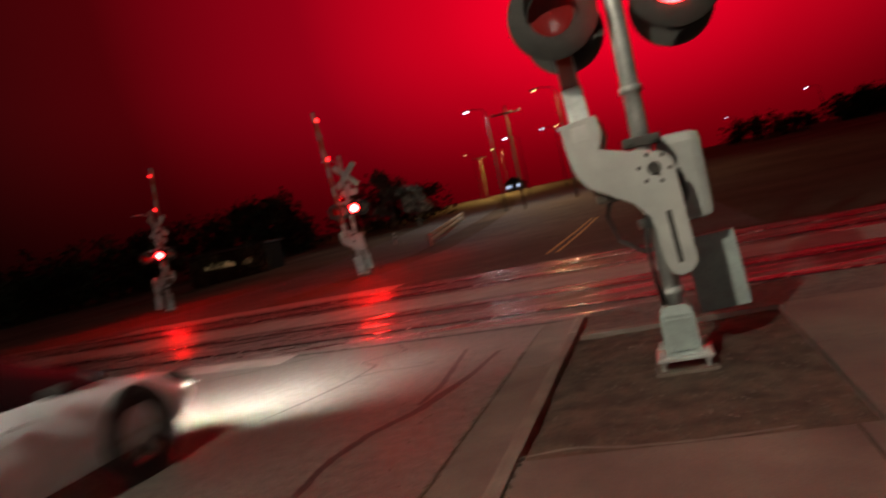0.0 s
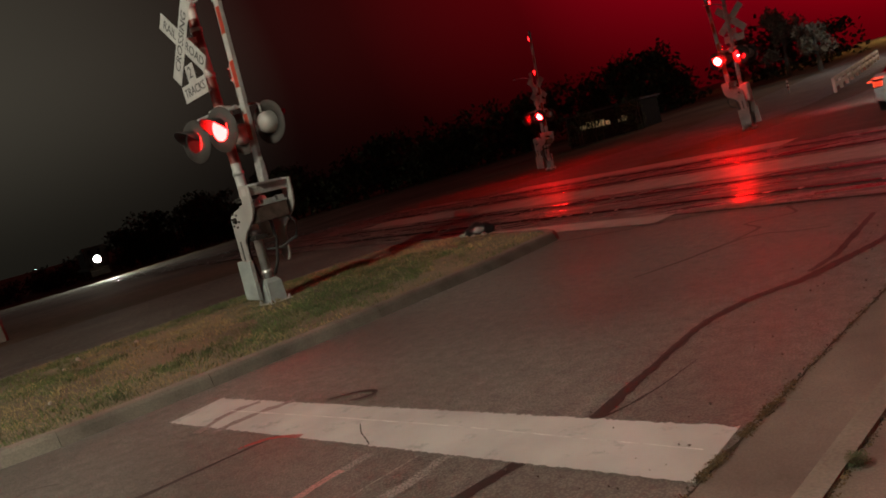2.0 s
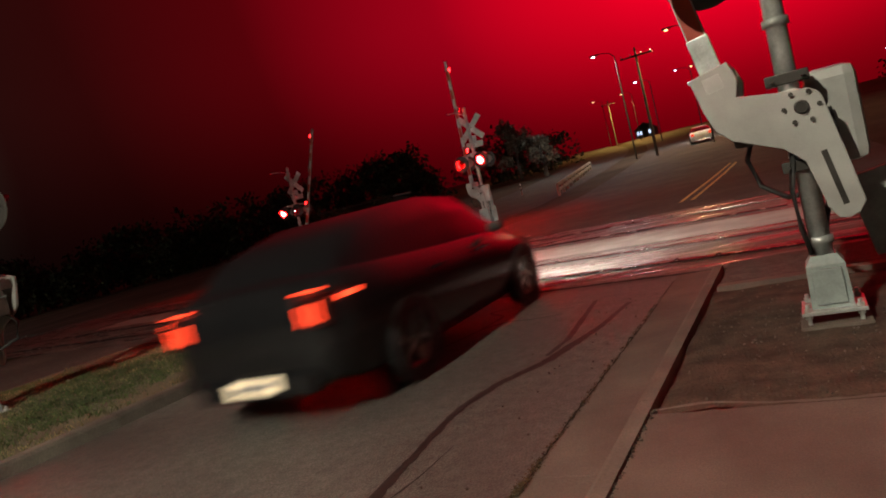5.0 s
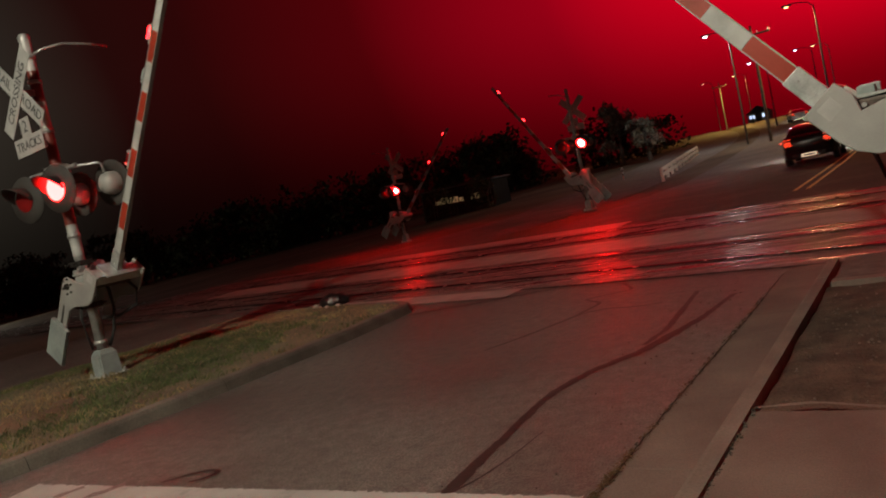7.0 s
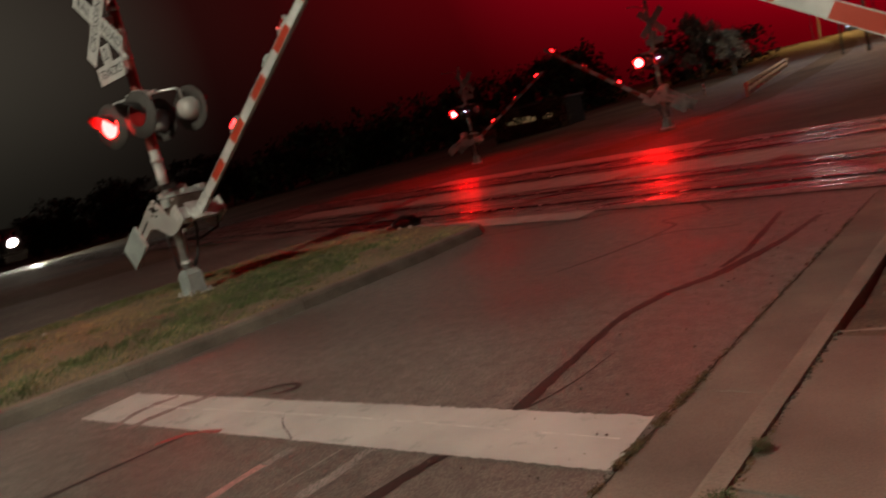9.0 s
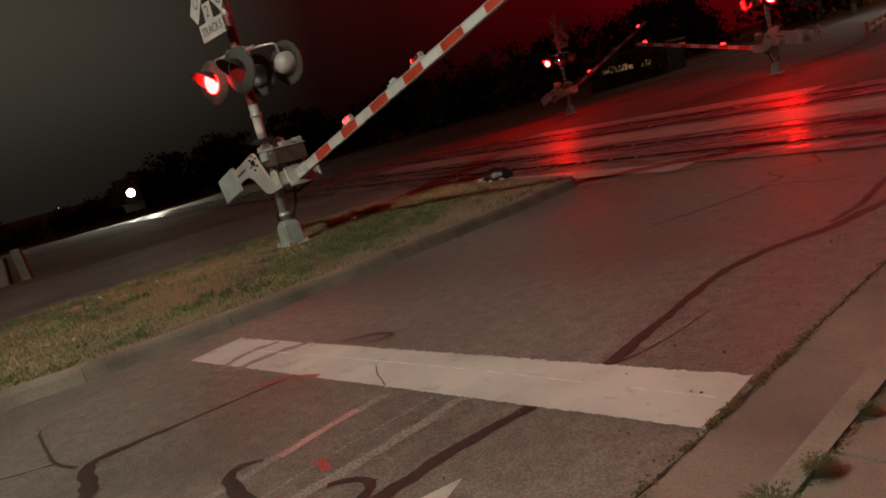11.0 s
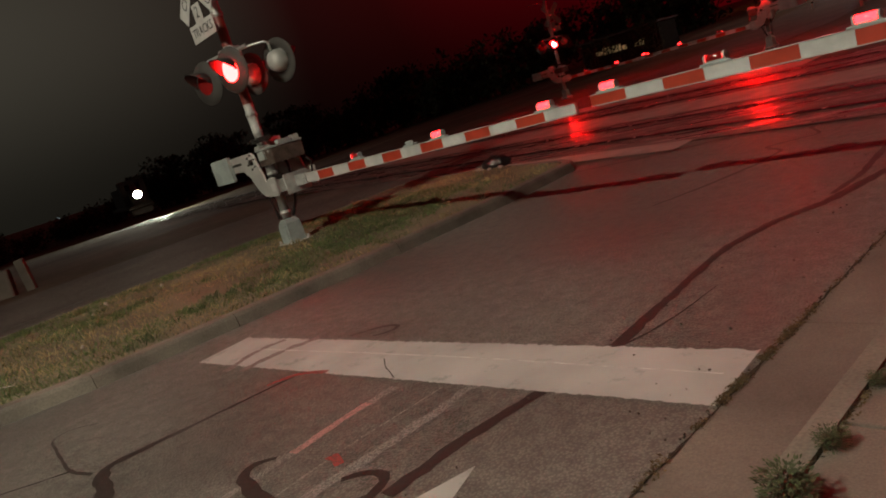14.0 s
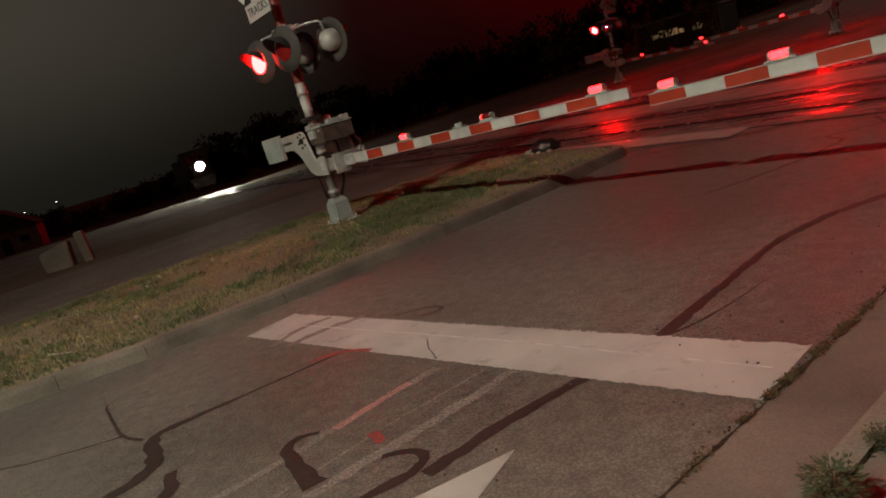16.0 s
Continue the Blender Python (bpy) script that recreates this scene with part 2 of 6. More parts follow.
STRIPE_W = surface("white_reflective_sheeting", (0.50, 0.50, 0.49), 0.35, var=0.12, scale=5, fine=200, bump=0.04)
STRIPE_R = surface("red_reflective_sheeting", (0.40, 0.045, 0.022), 0.35, var=0.15, scale=5, fine=200, bump=0.04)
RED_ON = glow("red_signal_lens_lit", (1.0, 0.0036, 0.0034), 215.0)
RED_ON_FAR = glow("far_red_signal_lens_lit", (1.0, 0.0013, 0.0013), 1600.0)
RED_OFF = surface("red_signal_lens_dark", (0.20, 0.012, 0.012), 0.15, var=0.1, bump=0.0)
ARM_ON = glow("gate_lamp_lit", (1.0, 0.004, 0.005), 42.0)
BLUE_LED = glow("small_white_indicator", (0.45, 0.6, 1.0), 18.0)
WOOD = surface("weathered_pole_wood", (0.075, 0.06, 0.048), 0.85, var=0.35, scale=3, fine=40, bump=0.4)
BARK = surface("bark", (0.06, 0.05, 0.04), 0.9, var=0.35, bump=0.5)
DISC = surface("weathered_disc_paint", (0.05, 0.046, 0.043), 0.75, var=0.25, scale=4, fine=60, bump=0.05)
# paler copy of the foliage below, with street-lamp light put into its colour
LAMPLIT_LEAF = surface("lamplit_pale_foliage", (0.15, 0.13, 0.095), 0.8, var=0.3, scale=1.0, island=True, bump=0.0)
LEAF = surface("dark_foliage", (0.05, 0.052, 0.030), 0.95, spec=0.05, var=0.3, scale=1.0, island=True, bump=0.0)
GRASS = surface("green_grass", (0.092, 0.135, 0.045), 0.75, var=0.3, scale=1.5, island=True, bump=0.0)
WEED = surface("dusty_weed_leaves", (0.052, 0.075, 0.028), 0.85, var=0.3, scale=3.0, island=True, bump=0.0)
STRAW = surface("dry_grass", (0.32, 0.275, 0.135), 0.8, var=0.3, scale=1.5, island=True, bump=0.0)


# ---------------------------------------------------------------- mesh helpers
def part(name, bm, material, parent=None, label="", smooth=False):
    """Links a bmesh as one mesh object, under parent if given."""
    me = bpy.data.meshes.new(name)
    bm.normal_update()
    bm.to_mesh(me)
    bm.free()
    for m in material if isinstance(material, (list, tuple)) else [material]:
        me.materials.append(m)
    if smooth:
        for p in me.polygons:
            p.use_smooth = True
    ob = new(name, me)
    if parent:
        ob.parent = parent
    if label:
        ob["label"] = label
    return ob


def thing(name, label, category, m=None, group=""):
    ob = tagged(new(name), label, category, group)
    ob.empty_display_size = 0.2
    if m is not None:
        ob.matrix_basis = m
    return ob


def box(bm, x0, x1, y0, y1, z0, z1, bevel=0.0, mat=0, m=None):
    r = bmesh.ops.create_cube(bm, size=1.0)
    vs = r["verts"]
    for v in vs:
        v.co = Vector((x0 + (v.co.x + 0.5) * (x1 - x0), y0 + (v.co.y + 0.5) * (y1 - y0), z0 + (v.co.z + 0.5) * (z1 - z0)))
    fs = {f for v in vs for f in v.link_faces}
    for f in fs:
        f.material_index = mat
    if bevel:
        es = {e for v in vs for e in v.link_edges}
        r2 = bmesh.ops.bevel(bm, geom=list(es), offset=bevel, segments=2, profile=0.6, affect="EDGES")
        vs = list({v for f in r2["faces"] for v in f.verts} | {v for v in vs if v.is_valid})
        for f in r2["faces"]:
            f.material_index = mat
    if m is not None:
        bmesh.ops.transform(bm, matrix=m, verts=[v for v in vs if v.is_valid])
    return vs


def cyl(bm, a, b, r0, r1=None, n=16, mat=0, caps=True):
    a, b = Vector(a), Vector(b)
    d = b - a
    m = Matrix.Translation((a + b) / 2) @ d.to_track_quat("Z", "Y").to_matrix().to_4x4()
    r = bmesh.ops.create_cone(bm, cap_ends=caps, segments=n, radius1=r0, radius2=r0 if r1 is None else r1, depth=d.length, matrix=m)
    for v in r["verts"]:
        for f in v.link_faces:
            f.material_index = mat
    return r["verts"]


def tube(bm, pts, r, n=10, mat=0):
    """A bent round tube through points."""
    pts = [Vector(p) for p in pts]
    rings = []
    for i, p in enumerate(pts):
        d = (pts[min(i + 1, len(pts) - 1)] - pts[max(i - 1, 0)]).normalized()
        q = d.to_track_quat("Z", "Y")
        rr = r[i] if isinstance(r, (list, tuple)) else r
        rings.append([bm.verts.new(p + q @ Vector((rr * math.cos(2 * math.pi * k / n), rr * math.sin(2 * math.pi * k / n), 0))) for k in range(n)])
    for a, b in zip(rings, rings[1:]):
        for k in range(n):
            bm.faces.new((a[k], a[(k + 1) % n], b[(k + 1) % n], b[k])).material_index = mat
    for ring, flip in ((rings[0], True), (rings[-1], False)):
        bm.faces.new(list(reversed(ring)) if flip else ring).material_index = mat


def plate(bm, outline, thick, m=None, mat=0):
    """An outline in x, z made into a plate of that thickness along y."""
    a = [bm.verts.new((x, -thick / 2, z)) for x, z in outline]
    b = [bm.verts.new((x, thick / 2, z)) for x, z in outline]
    fs = [bm.faces.new(a), bm.faces.new(list(reversed(b)))]
    n = len(a)
    for k in range(n):
        fs.append(bm.faces.new((a[k], b[k], b[(k + 1) % n], a[(k + 1) % n])))
    for f in fs:
        f.material_index = mat
    bmesh.ops.recalc_face_normals(bm, faces=fs)
    if m is not None:
        bmesh.ops.transform(bm, matrix=m, verts=a + b)
    return a + b


def revolve(bm, profile, n=24, mat=0, m=None):
    """Rings of (radius, y) about the y axis."""
    rings = []
    for r, y in profile:
        rings.append([bm.verts.new((r * math.cos(2 * math.pi * k / n), y, r * math.sin(2 * math.pi * k / n))) for k in range(n)])
    for a, b in zip(rings, rings[1:]):
        for k in range(n):
            bm.faces.new((a[k], b[k], b[(k + 1) % n], a[(k + 1) % n])).material_index = mat
    if m is not None:
        bmesh.ops.transform(bm, matrix=m, verts=[v for ring in rings for v in ring])
    return rings


def writing(text, size, m, material, parent, name="lettering"):
    """Letters as a thin mesh; the text reads towards -y of m."""
    cu = bpy.data.curves.new(name, "FONT")
    cu.body, cu.size, cu.extrude, cu.align_x, cu.align_y = text, size, 0.0012, "CENTER", "CENTER"
    cu.resolution_u = 3
    tmp = bpy.data.objects.new(name, cu)
    scene.collection.objects.link(tmp)
    me = bpy.data.meshes.new_from_object(tmp.evaluated_get(bpy.context.evaluated_depsgraph_get()))
    bpy.data.objects.remove(tmp)
    me.materials.clear()
    me.materials.append(material)
    ob = new(name, me)
    ob.parent = parent
    ob.matrix_basis = m @ pose(0, 0, 0, 90, 0, 0)
    return ob


def sheet(name, material, verts, faces, label="", kind="structure", category=""):
    me = bpy.data.meshes.new(name)
    me.from_pydata(verts, [], faces)
    me.materials.append(material)
    me.update()
    return tagged(new(name, me), label, category, kind=kind)


# ---------------------------------------------------------------- the lie of the land
def ground_z(x, y):
    """Level round the crossing; the road climbs to the north, the railway falls away to the west."""
    up = 0.036 * max(0.0, y - 32.0) - 0.018 * max(0.0, y - 140.0)
    down = 0.026 * min(max(0.0, -24.0 - x), 130.0)
    return up - down


def bend(y):
    """How far the road has bent to the west at y."""
    return -0.0016 * min(max(0.0, y - 22.0), 120.0) ** 2


SKEW = -0.205  # the tracks cross the road aslant


def track_y(x, y0):
    return y0 + SKEW * x


def grid_sheet(name, material, xs, ys, z, label, bent=True, skew=False):
    verts, faces = [], []
    for y in ys:
        for x in xs:
            yy = y + (SKEW * x if skew else 0)
            xx = x + (bend(yy) if bent else 0)
            verts.append((xx, yy, ground_z(x, yy) + z))
    n = len(xs)
    for j in range(len(ys) - 1):
        for i in range(n - 1):
            faces.append((j * n + i, j * n + i + 1, (j + 1) * n + i + 1, (j + 1) * n + i))
    return sheet(name, material, verts, faces, label)


def span(a, b, step):
    n = max(1, round((b - a) / step))
    return [a + (b - a) * i / n for i in range(n + 1)]


gx = [-1500, -700, -300, -154] + span(-120, 60, 6) + [120, 300, 700, 1500]
gy = [-1500, -500, -150, -60] + span(-40, 200, 6) + [300, 600, 1500]
grid_sheet("ground", FAR_GROUND, gx, gy, -0.03, "dark rough ground in the night", bent=False)

FARY = span(32, 170, 6)
grid_sheet("road", ASPHALT, span(-9.5, 0.0, 1.9), span(-60, 14, 2), 0.0, "worn grey asphalt lane with sealed cracks", bent=False)
grid_sheet("road_north", ASPHALT_OLD, span(-8.2, 3.4, 1.45), span(13.4, 32, 3) + FARY[1:], -0.004, "dark asphalt road climbing north of the tracks")
grid_sheet("road_west", ASPHALT_OLD, span(-17.4, -10.3, 1.8), span(-60, 32, 3) + FARY[1:], 0.0, "dark asphalt road beyond the grass median")
grid_sheet("crossing_surface", CROSSING, span(-30, 9.0, 3), span(5.95, 13.5, 1.9), 0.006, "dark worn asphalt between and beside the rails", bent=False, skew=True)
grid_sheet("crossing_panel", PANEL, span(-19.0, 5.0, 2.4), [8.95, 10.45], 0.012, "pale concrete strip between the two tracks", bent=False, skew=True)
grid_sheet("crossing_panel", PANEL, span(-15.0, -5.0, 2.0), [13.0, 14.2], 0.012, "pale concrete strip beyond the tracks", bent=False, skew=True)
grid_sheet("apron", PANEL, [-9.8, -7.5, -5.2, -3.6], [5.35, 5.93], 0.016, "pale concrete apron at the end of the median", bent=False, skew=True)


def rail(name, y0):
    """One rail, flush in the crossing, with the dark gap for the wheel flange beside it."""
    bm = bmesh.new()
    xs = span(-170, 70, 6)
    prof = [(-0.035, -0.08), (-0.035, 0.016), (-0.02, 0.024), (0.02, 0.024), (0.035, 0.016), (0.035, -0.08)]
    rings = []
    for x in xs:
        rings.append([bm.verts.new((x - SKEW * d, track_y(x, y0) + d, ground_z(x, 20) + h)) for d, h in prof])
    for a, b in zip(rings, rings[1:]):
        for k in range(len(prof) - 1):
            bm.faces.new((a[k], b[k], b[k + 1], a[k + 1]))
    bmesh.ops.recalc_face_normals(bm, faces=bm.faces[:])
    ob = part(name, bm, STEEL_RAIL)
    return tagged(ob, "shiny worn steel rail set flush in the crossing", "rail", "rails of the crossing", "structure")


for y0 in (6.80, 8.24, 10.98, 12.42):
    rail("rail", y0)
    grid_sheet("flangeway", RUBBER, span(-30, 9, 3), [y0 + 0.04, y0 + 0.13] if y0 in (6.80, 10.98) else [y0 - 0.13, y0 - 0.04], 0.018, "black rubber-lined gap beside a rail", bent=False, skew=True)
    grid_sheet("flangeway", CRACK, span(-30, 9, 3), [y0 - 0.12, y0 - 0.04] if y0 in (6.80, 10.98) else [y0 + 0.04, y0 + 0.12], 0.0165, "dark joint beside a rail", bent=False, skew=True)
for y0 in (7.52, 11.7):
    grid_sheet("ballast", DIRT, span(-170, -18, 8), [y0 - 1.6, y0 + 1.6], -0.012, "brown ballast under the rails", bent=False, skew=True)


# median: kerbs, earth and grass
NOSE = [(-5.0, 5.55), (-5.03, 5.85), (-5.2, 6.1), (-5.5, 6.3), (-9.6, 7.2), (-10.0, 7.1), (-10.25, 6.7)]
INNER = [(-5.16, 5.5), (-5.19, 5.78), (-5.32, 5.98), (-5.55, 6.14), (-9.55, 7.04), (-9.9, 6.95), (-10.09, 6.65)]


def kerb_run(name, outer, inner, h, z_road, label):
    """A kerb of short cast lengths between two outlines, with a rounded top edge."""
    top = thing(name, label, "kerb")
    top["kind"] = "structure"
    for (a, b), (c, d) in zip(zip(outer, outer[1:]), zip(inner, inner[1:])):
        bm = bmesh.new()
        a, b, c, d = (Vector((*p, 0)) for p in (a, b, c, d))
        e = (b - a).normalized() * 0.003
        a, b, c, d = a + e, b - e, c + e, d - e
        cols = []
        for p, q in ((a, c), (b, d)):
            w = q - p
            jz = random.uniform(-0.004, 0.004)
            cols.append([bm.verts.new(p + w * s + Vector((0, 0, z))) for s, z in
                         ((-0.05, z_road - 0.1), (-0.05, z_road), (0.12, h * 0.7 + jz), (0.25, h * 0.94 + jz), (0.42, h + jz), (1.0, h + jz), (1.0, z_road - 0.1))])
        n = len(cols[0])
        for k in range(n):
            bm.faces.new((cols[0][k], cols[1][k], cols[1][(k + 1) % n], cols[0][(k + 1) % n]))
        bm.faces.new(cols[0])
        bm.faces.new(list(reversed(cols[1])))
        bmesh.ops.recalc_face_normals(bm, faces=bm.faces[:])
        part("kerb_length", bm, KERB, top)
    return top




def kerb_x(y):
    """The lane-side line of the median."""
    return float(np.interp(y, [-12.0, -6.0, -3.5, -1.6, -0.9, 1.0, 4.4, 5.55], [-6.9, -6.4, -5.9, -5.33, -5.12, -4.90, -4.88, -5.0]))


ys = [-12.0, -9.0, -6.0, -4.5, -3.0, -1.6, -0.9, 0.4, 2.4, 4.4, 5.55]
kerb_run("kerb", [(kerb_x(y), y) for y in ys] + NOSE[1:], [(kerb_x(y) - 0.16, y) for y in ys[:-1]] + INNER, 0.13, 0.0, "weathered concrete kerb of the grass median")
ysr = list(reversed(span(-21.0, 6.7, 3.0)))
kerb_run("kerb", [(-10.25, y) for y in ysr], [(-10.09, y) for y in ysr], 0.13, 0.0, "weathered concrete kerb on the far side of the median")


def median_z(x, y):
    return 0.115 + 0.035 * noise.noise((x * 0.5, y * 0.5, 0)) + 0.05 * math.exp(-((x + 7.6) ** 2) / 3)


def median_sheet():
    bm = bmesh.new()
    us, yy = span(0.0, 1.0, 0.05), span(-12, 7.2, 0.3)
    rows = []
    for y in yy:
        lim = []
        for u in us:
            x = -10.1 + u * (kerb_x(y) - 0.15 + 10.1)
            top = min(y, 6.08 - 0.20 * (x + 5.4) + (0.0 if x < -5.5 else -0.9 * (x + 5.5) ** 2 * 4))
            lim.append(bm.verts.new((x, top, median_z(x, top) if -10.0 < x < kerb_x(y) - 0.25 else 0.118)))
        rows.append(lim)
    for a, b in zip(rows, rows[1:]):
        for i in range(len(us) - 1):
            if (a[i].co - b[i].co).length > 1e-4 or (a[i + 1].co - b[i + 1].co).length > 1e-4:
                bm.faces.new((a[i], a[i + 1], b[i + 1], b[i]))
    bmesh.ops.remove_doubles(bm, verts=bm.verts[:], dist=1e-4)
    ob = part("median", bm, EARTH, smooth=True)
    tagged(ob, "dry earth of the median with thin grass", "median", kind="structure")


median_sheet()


def blades(name, count, region, material, label, h0, h1, wide, choose, seed, height):
    """Thin bent grass blades, as one mesh."""
    rng = np.random.RandomState(seed)
    verts, faces = [], []
    x0, x1, y0, y1 = region
    made = 0
    while made < count:
        x, y = rng.uniform(x0, x1), rng.uniform(y0, y1)
        if y > 6.0 - 0.20 * (x + 5.4) or x > kerb_x(y) - 0.17 or rng.rand() > choose(x, y):
            made += 0.15
            continue
        made += 1
        h, a, w = rng.uniform(h0, h1), rng.uniform(0, 6.283), wide * rng.uniform(0.6, 1.4)
        dx, dy = math.cos(a), math.sin(a)
        lean = rng.uniform(0.1, 1.1) * h
        z = height(x, y) - 0.004
        k = len(verts)
        verts += [(x - dy * w, y + dx * w, z), (x + dy * w, y - dx * w, z), (x + dx * lean * 0.4 + dy * w * 0.6, y + dy * lean * 0.4 - dx * w * 0.6, z + h * 0.65), (x + dx * lean, y + dy * lean, z + h)]
        faces += [(k, k + 1, k + 2), (k, k + 2, k + 3)]
    me = bpy.data.meshes.new(name)
    me.from_pydata(verts, [], faces)
    me.materials.append(material)
    return tagged(new(name, me), label, "grass", kind="stuff")


def green_here(x, y):
    n = noise.noise((x * 0.55, y * 0.38, 3.0)) + 0.5 * noise.noise((x * 2.1, y * 2.1, 5.0))
    return max(0.03, min(1.0, 0.35 + 1.6 * n)) * (0.25 if y > 5.2 else 1.0)


def dry_here(x, y):
    n = noise.noise((x * 0.6, y * 0.45, 9.0)) + 0.5 * noise.noise((x * 2.5, y * 2.5, 1.0))
    return max(0.08, min(1.0, 0.55 + 1.3 * n))


blades("green_grass", 42000, (-10.05, -5.05, -8, 6.6), GRASS, "patches of short green grass on the median", 0.015, 0.055, 0.004, green_here, 3, median_z)
blades("dry_grass", 42000, (-10.05, -5.05, -8, 6.9), STRAW, "short straw-coloured dry grass on the median", 0.010, 0.036, 0.004, dry_here, 4, median_z)

def tufts(name, n, material, label, seed, choose):
    """Clumps of longer blades."""
    rng = np.random.RandomState(seed)
    verts, faces = [], []
    k = 0
    while k < n:
        cx, cy = rng.uniform(-9.9, -5.1), rng.uniform(-7, 6.3)
        if cy > 5.9 - 0.20 * (cx + 5.4) or cx > kerb_x(cy) - 0.2 or rng.rand() > choose(cx, cy):
            k += 0.2
            continue
        k += 1
        for _ in range(rng.randint(14, 34)):
            x, y = cx + rng.normal(0, 0.05), cy + rng.normal(0, 0.05)
            if x > kerb_x(y) - 0.17:
                continue
            h, a, w = rng.uniform(0.025, 0.075), rng.uniform(0, 6.283), rng.uniform(0.003, 0.006)
            dx, dy, lean, z = math.cos(a), math.sin(a), rng.uniform(0.2, 1.0) * h, median_z(x, y) - 0.004
            q = len(verts)
            verts += [(x - dy * w, y + dx * w, z), (x + dy * w, y - dx * w, z), (x + dx * lean * 0.4 + dy * w * 0.6, y + dy * lean * 0.4 - dx * w * 0.6, z + h * 0.65), (x + dx * lean, y + dy * lean, z + h)]
            faces += [(q, q + 1, q + 2), (q, q + 2, q + 3)]
    me = bpy.data.meshes.new(name)
    me.from_pydata(verts, [], faces)
    me.materials.append(material)
    return tagged(new(name, me), label, "grass", kind="stuff")


tufts("grass_tufts", 460, GRASS, "longer green tufts along the median", 21, green_here)
tufts("dry_tufts", 260, STRAW, "longer dry tufts on the median", 22, dry_here)

# the near side: gutter, kerb, dirt and pavement
VERGE = 0.085


def slab(name, x0, x1, y0, y1, z, parent, material, seed, t=0.12):
    r = random.Random(seed)
    bm = bmesh.new()
    dz = [r.uniform(-0.003, 0.003) for _ in range(4)]
    vs = [bm.verts.new(p) for p in ((x0, y0, z + dz[0]), (x1, y0, z + dz[1]), (x1, y1, z + dz[2]), (x0, y1, z + dz[3]))]
    lo = [bm.verts.new((v.co.x, v.co.y, z - t)) for v in vs]
    f = bm.faces.new(vs)
    for k in range(4):
        bm.faces.new((vs[k], lo[k], lo[(k + 1) % 4], vs[(k + 1) % 4]))
    bmesh.ops.bevel(bm, geom=list(f.edges), offset=0.003, segments=1, affect="EDGES")
    bmesh.ops.recalc_face_normals(bm, faces=bm.faces[:])
    return part(name, bm, material, parent)


gutter = tagged(thing("gutter", "stained concrete gutter along the lane", "gutter"), kind="structure")
ys = [-20.0, -17, -14, -11, -8, -5.2, -2.15, 0.82, 3.85, 5.88]
for i, (a, b) in enumerate(zip(ys, ys[1:])):
    slab("slab", 0.001, 0.392, a + 0.004, b - 0.004, 0.004, gutter, CONCRETE, i)
ys = span(-20.0, 4.6, 3.05) + [5.5]
kr = kerb_run("kerb", [(0.395, y) for y in ys], [(0.52, y) for y in ys], 0.10, 0.0, "low worn concrete kerb beside the gutter")

pavement = tagged(thing("pavement", "cracked concrete pavement slabs beside the kerb", "pavement"), kind="structure")
for i, y in enumerate(span(-12.2, 1.35, 1.5)[:-1]):
    for j, (xa, xb) in enumerate(((0.522, 2.15), (2.15, 3.75), (3.75, 5.4))):
        slab("slab", xa + 0.006, xb - 0.006, y + 0.006, y + 1.494, VERGE + 0.005, pavement, CONCRETE, 50 + 3 * i + j)
for j, (xa, xb) in enumerate(((2.28, 3.9), (3.9, 5.6), (5.6, 7.4))):
    for i, (a, b) in enumerate(((1.37, 2.95), (2.95, 4.5))):
        slab("slab", xa + 0.006, xb - 0.006, a + 0.006, b - 0.006, VERGE + 0.004, pavement, CONCRETE, 200 + 2 * j + i)
slab("edging", 0.56, 2.28, 4.42, 4.56, VERGE + 0.006, pavement, CONCRETE, 300)


def rough_sheet(name, x0, x1, y0, y1, z, amp, material, label, step=0.08):
    xs, yy = span(x0, x1, step), span(y0, y1, step)
    verts, faces = [], []
    for y in yy:
        for x in xs:
            verts.append((x, y, z + amp * (noise.noise((x * 3, y * 3, 2)) + 0.6 * noise.noise((x * 11, y * 11, 7)))))
    n = len(xs)
    for j in range(len(yy) - 1):
        for i in range(n - 1):
            faces.append((j * n + i, j * n + i + 1, (j + 1) * n + i + 1, (j + 1) * n + i))
    return sheet(name, material, verts, faces, label)


rough_sheet("dirt_patch", 0.53, 2.28, 1.30, 4.42, VERGE - 0.040, 0.016, DIRT, "bare gravelly dirt round the signal foot")
rough_sheet("verge", 0.53, 12.0, 4.56, 6.0, 0.03, 0.012, ASPHALT_OLD, "broken asphalt between pavement and tracks", 0.25)
rough_sheet("verge", 5.4, 12.0, -20.0, 1.36, VERGE - 0.02, 0.02, DIRT, "bare dirt beside the pavement", 0.4)
rough_sheet("pavement_bed", 0.53, 5.42, -12.2, 1.36, VERGE - 0.006, 0.004, JOINT, "dark joints under the pavement slabs", 0.4)
rough_sheet("gutter_bed", -0.004, 0.52, -20, 6.0, -0.003, 0.002, JOINT, "dark joint beside the gutter", 0.2)


def scatter(name, n, region, z, size, material, label, seed):
    r = random.Random(seed)
    bm = bmesh.new()
    for _ in range(n):
        x, y = r.uniform(*region[:2]), r.uniform(*region[2:])
        s = size * r.uniform(0.4, 1.6)
        q = bmesh.ops.create_icosphere(bm, subdivisions=1, radius=s, matrix=Matrix.Translation((x, y, z + s * 0.25)) @ pose(0, 0, 0, r.uniform(0, 360), r.uniform(0, 360), 0) @ Matrix.Diagonal((1, r.uniform(0.6, 1), r.uniform(0.4, 0.8), 1)))
    ob = part(name, bm, material)
    return tagged(ob, label, "gravel", kind="stuff")


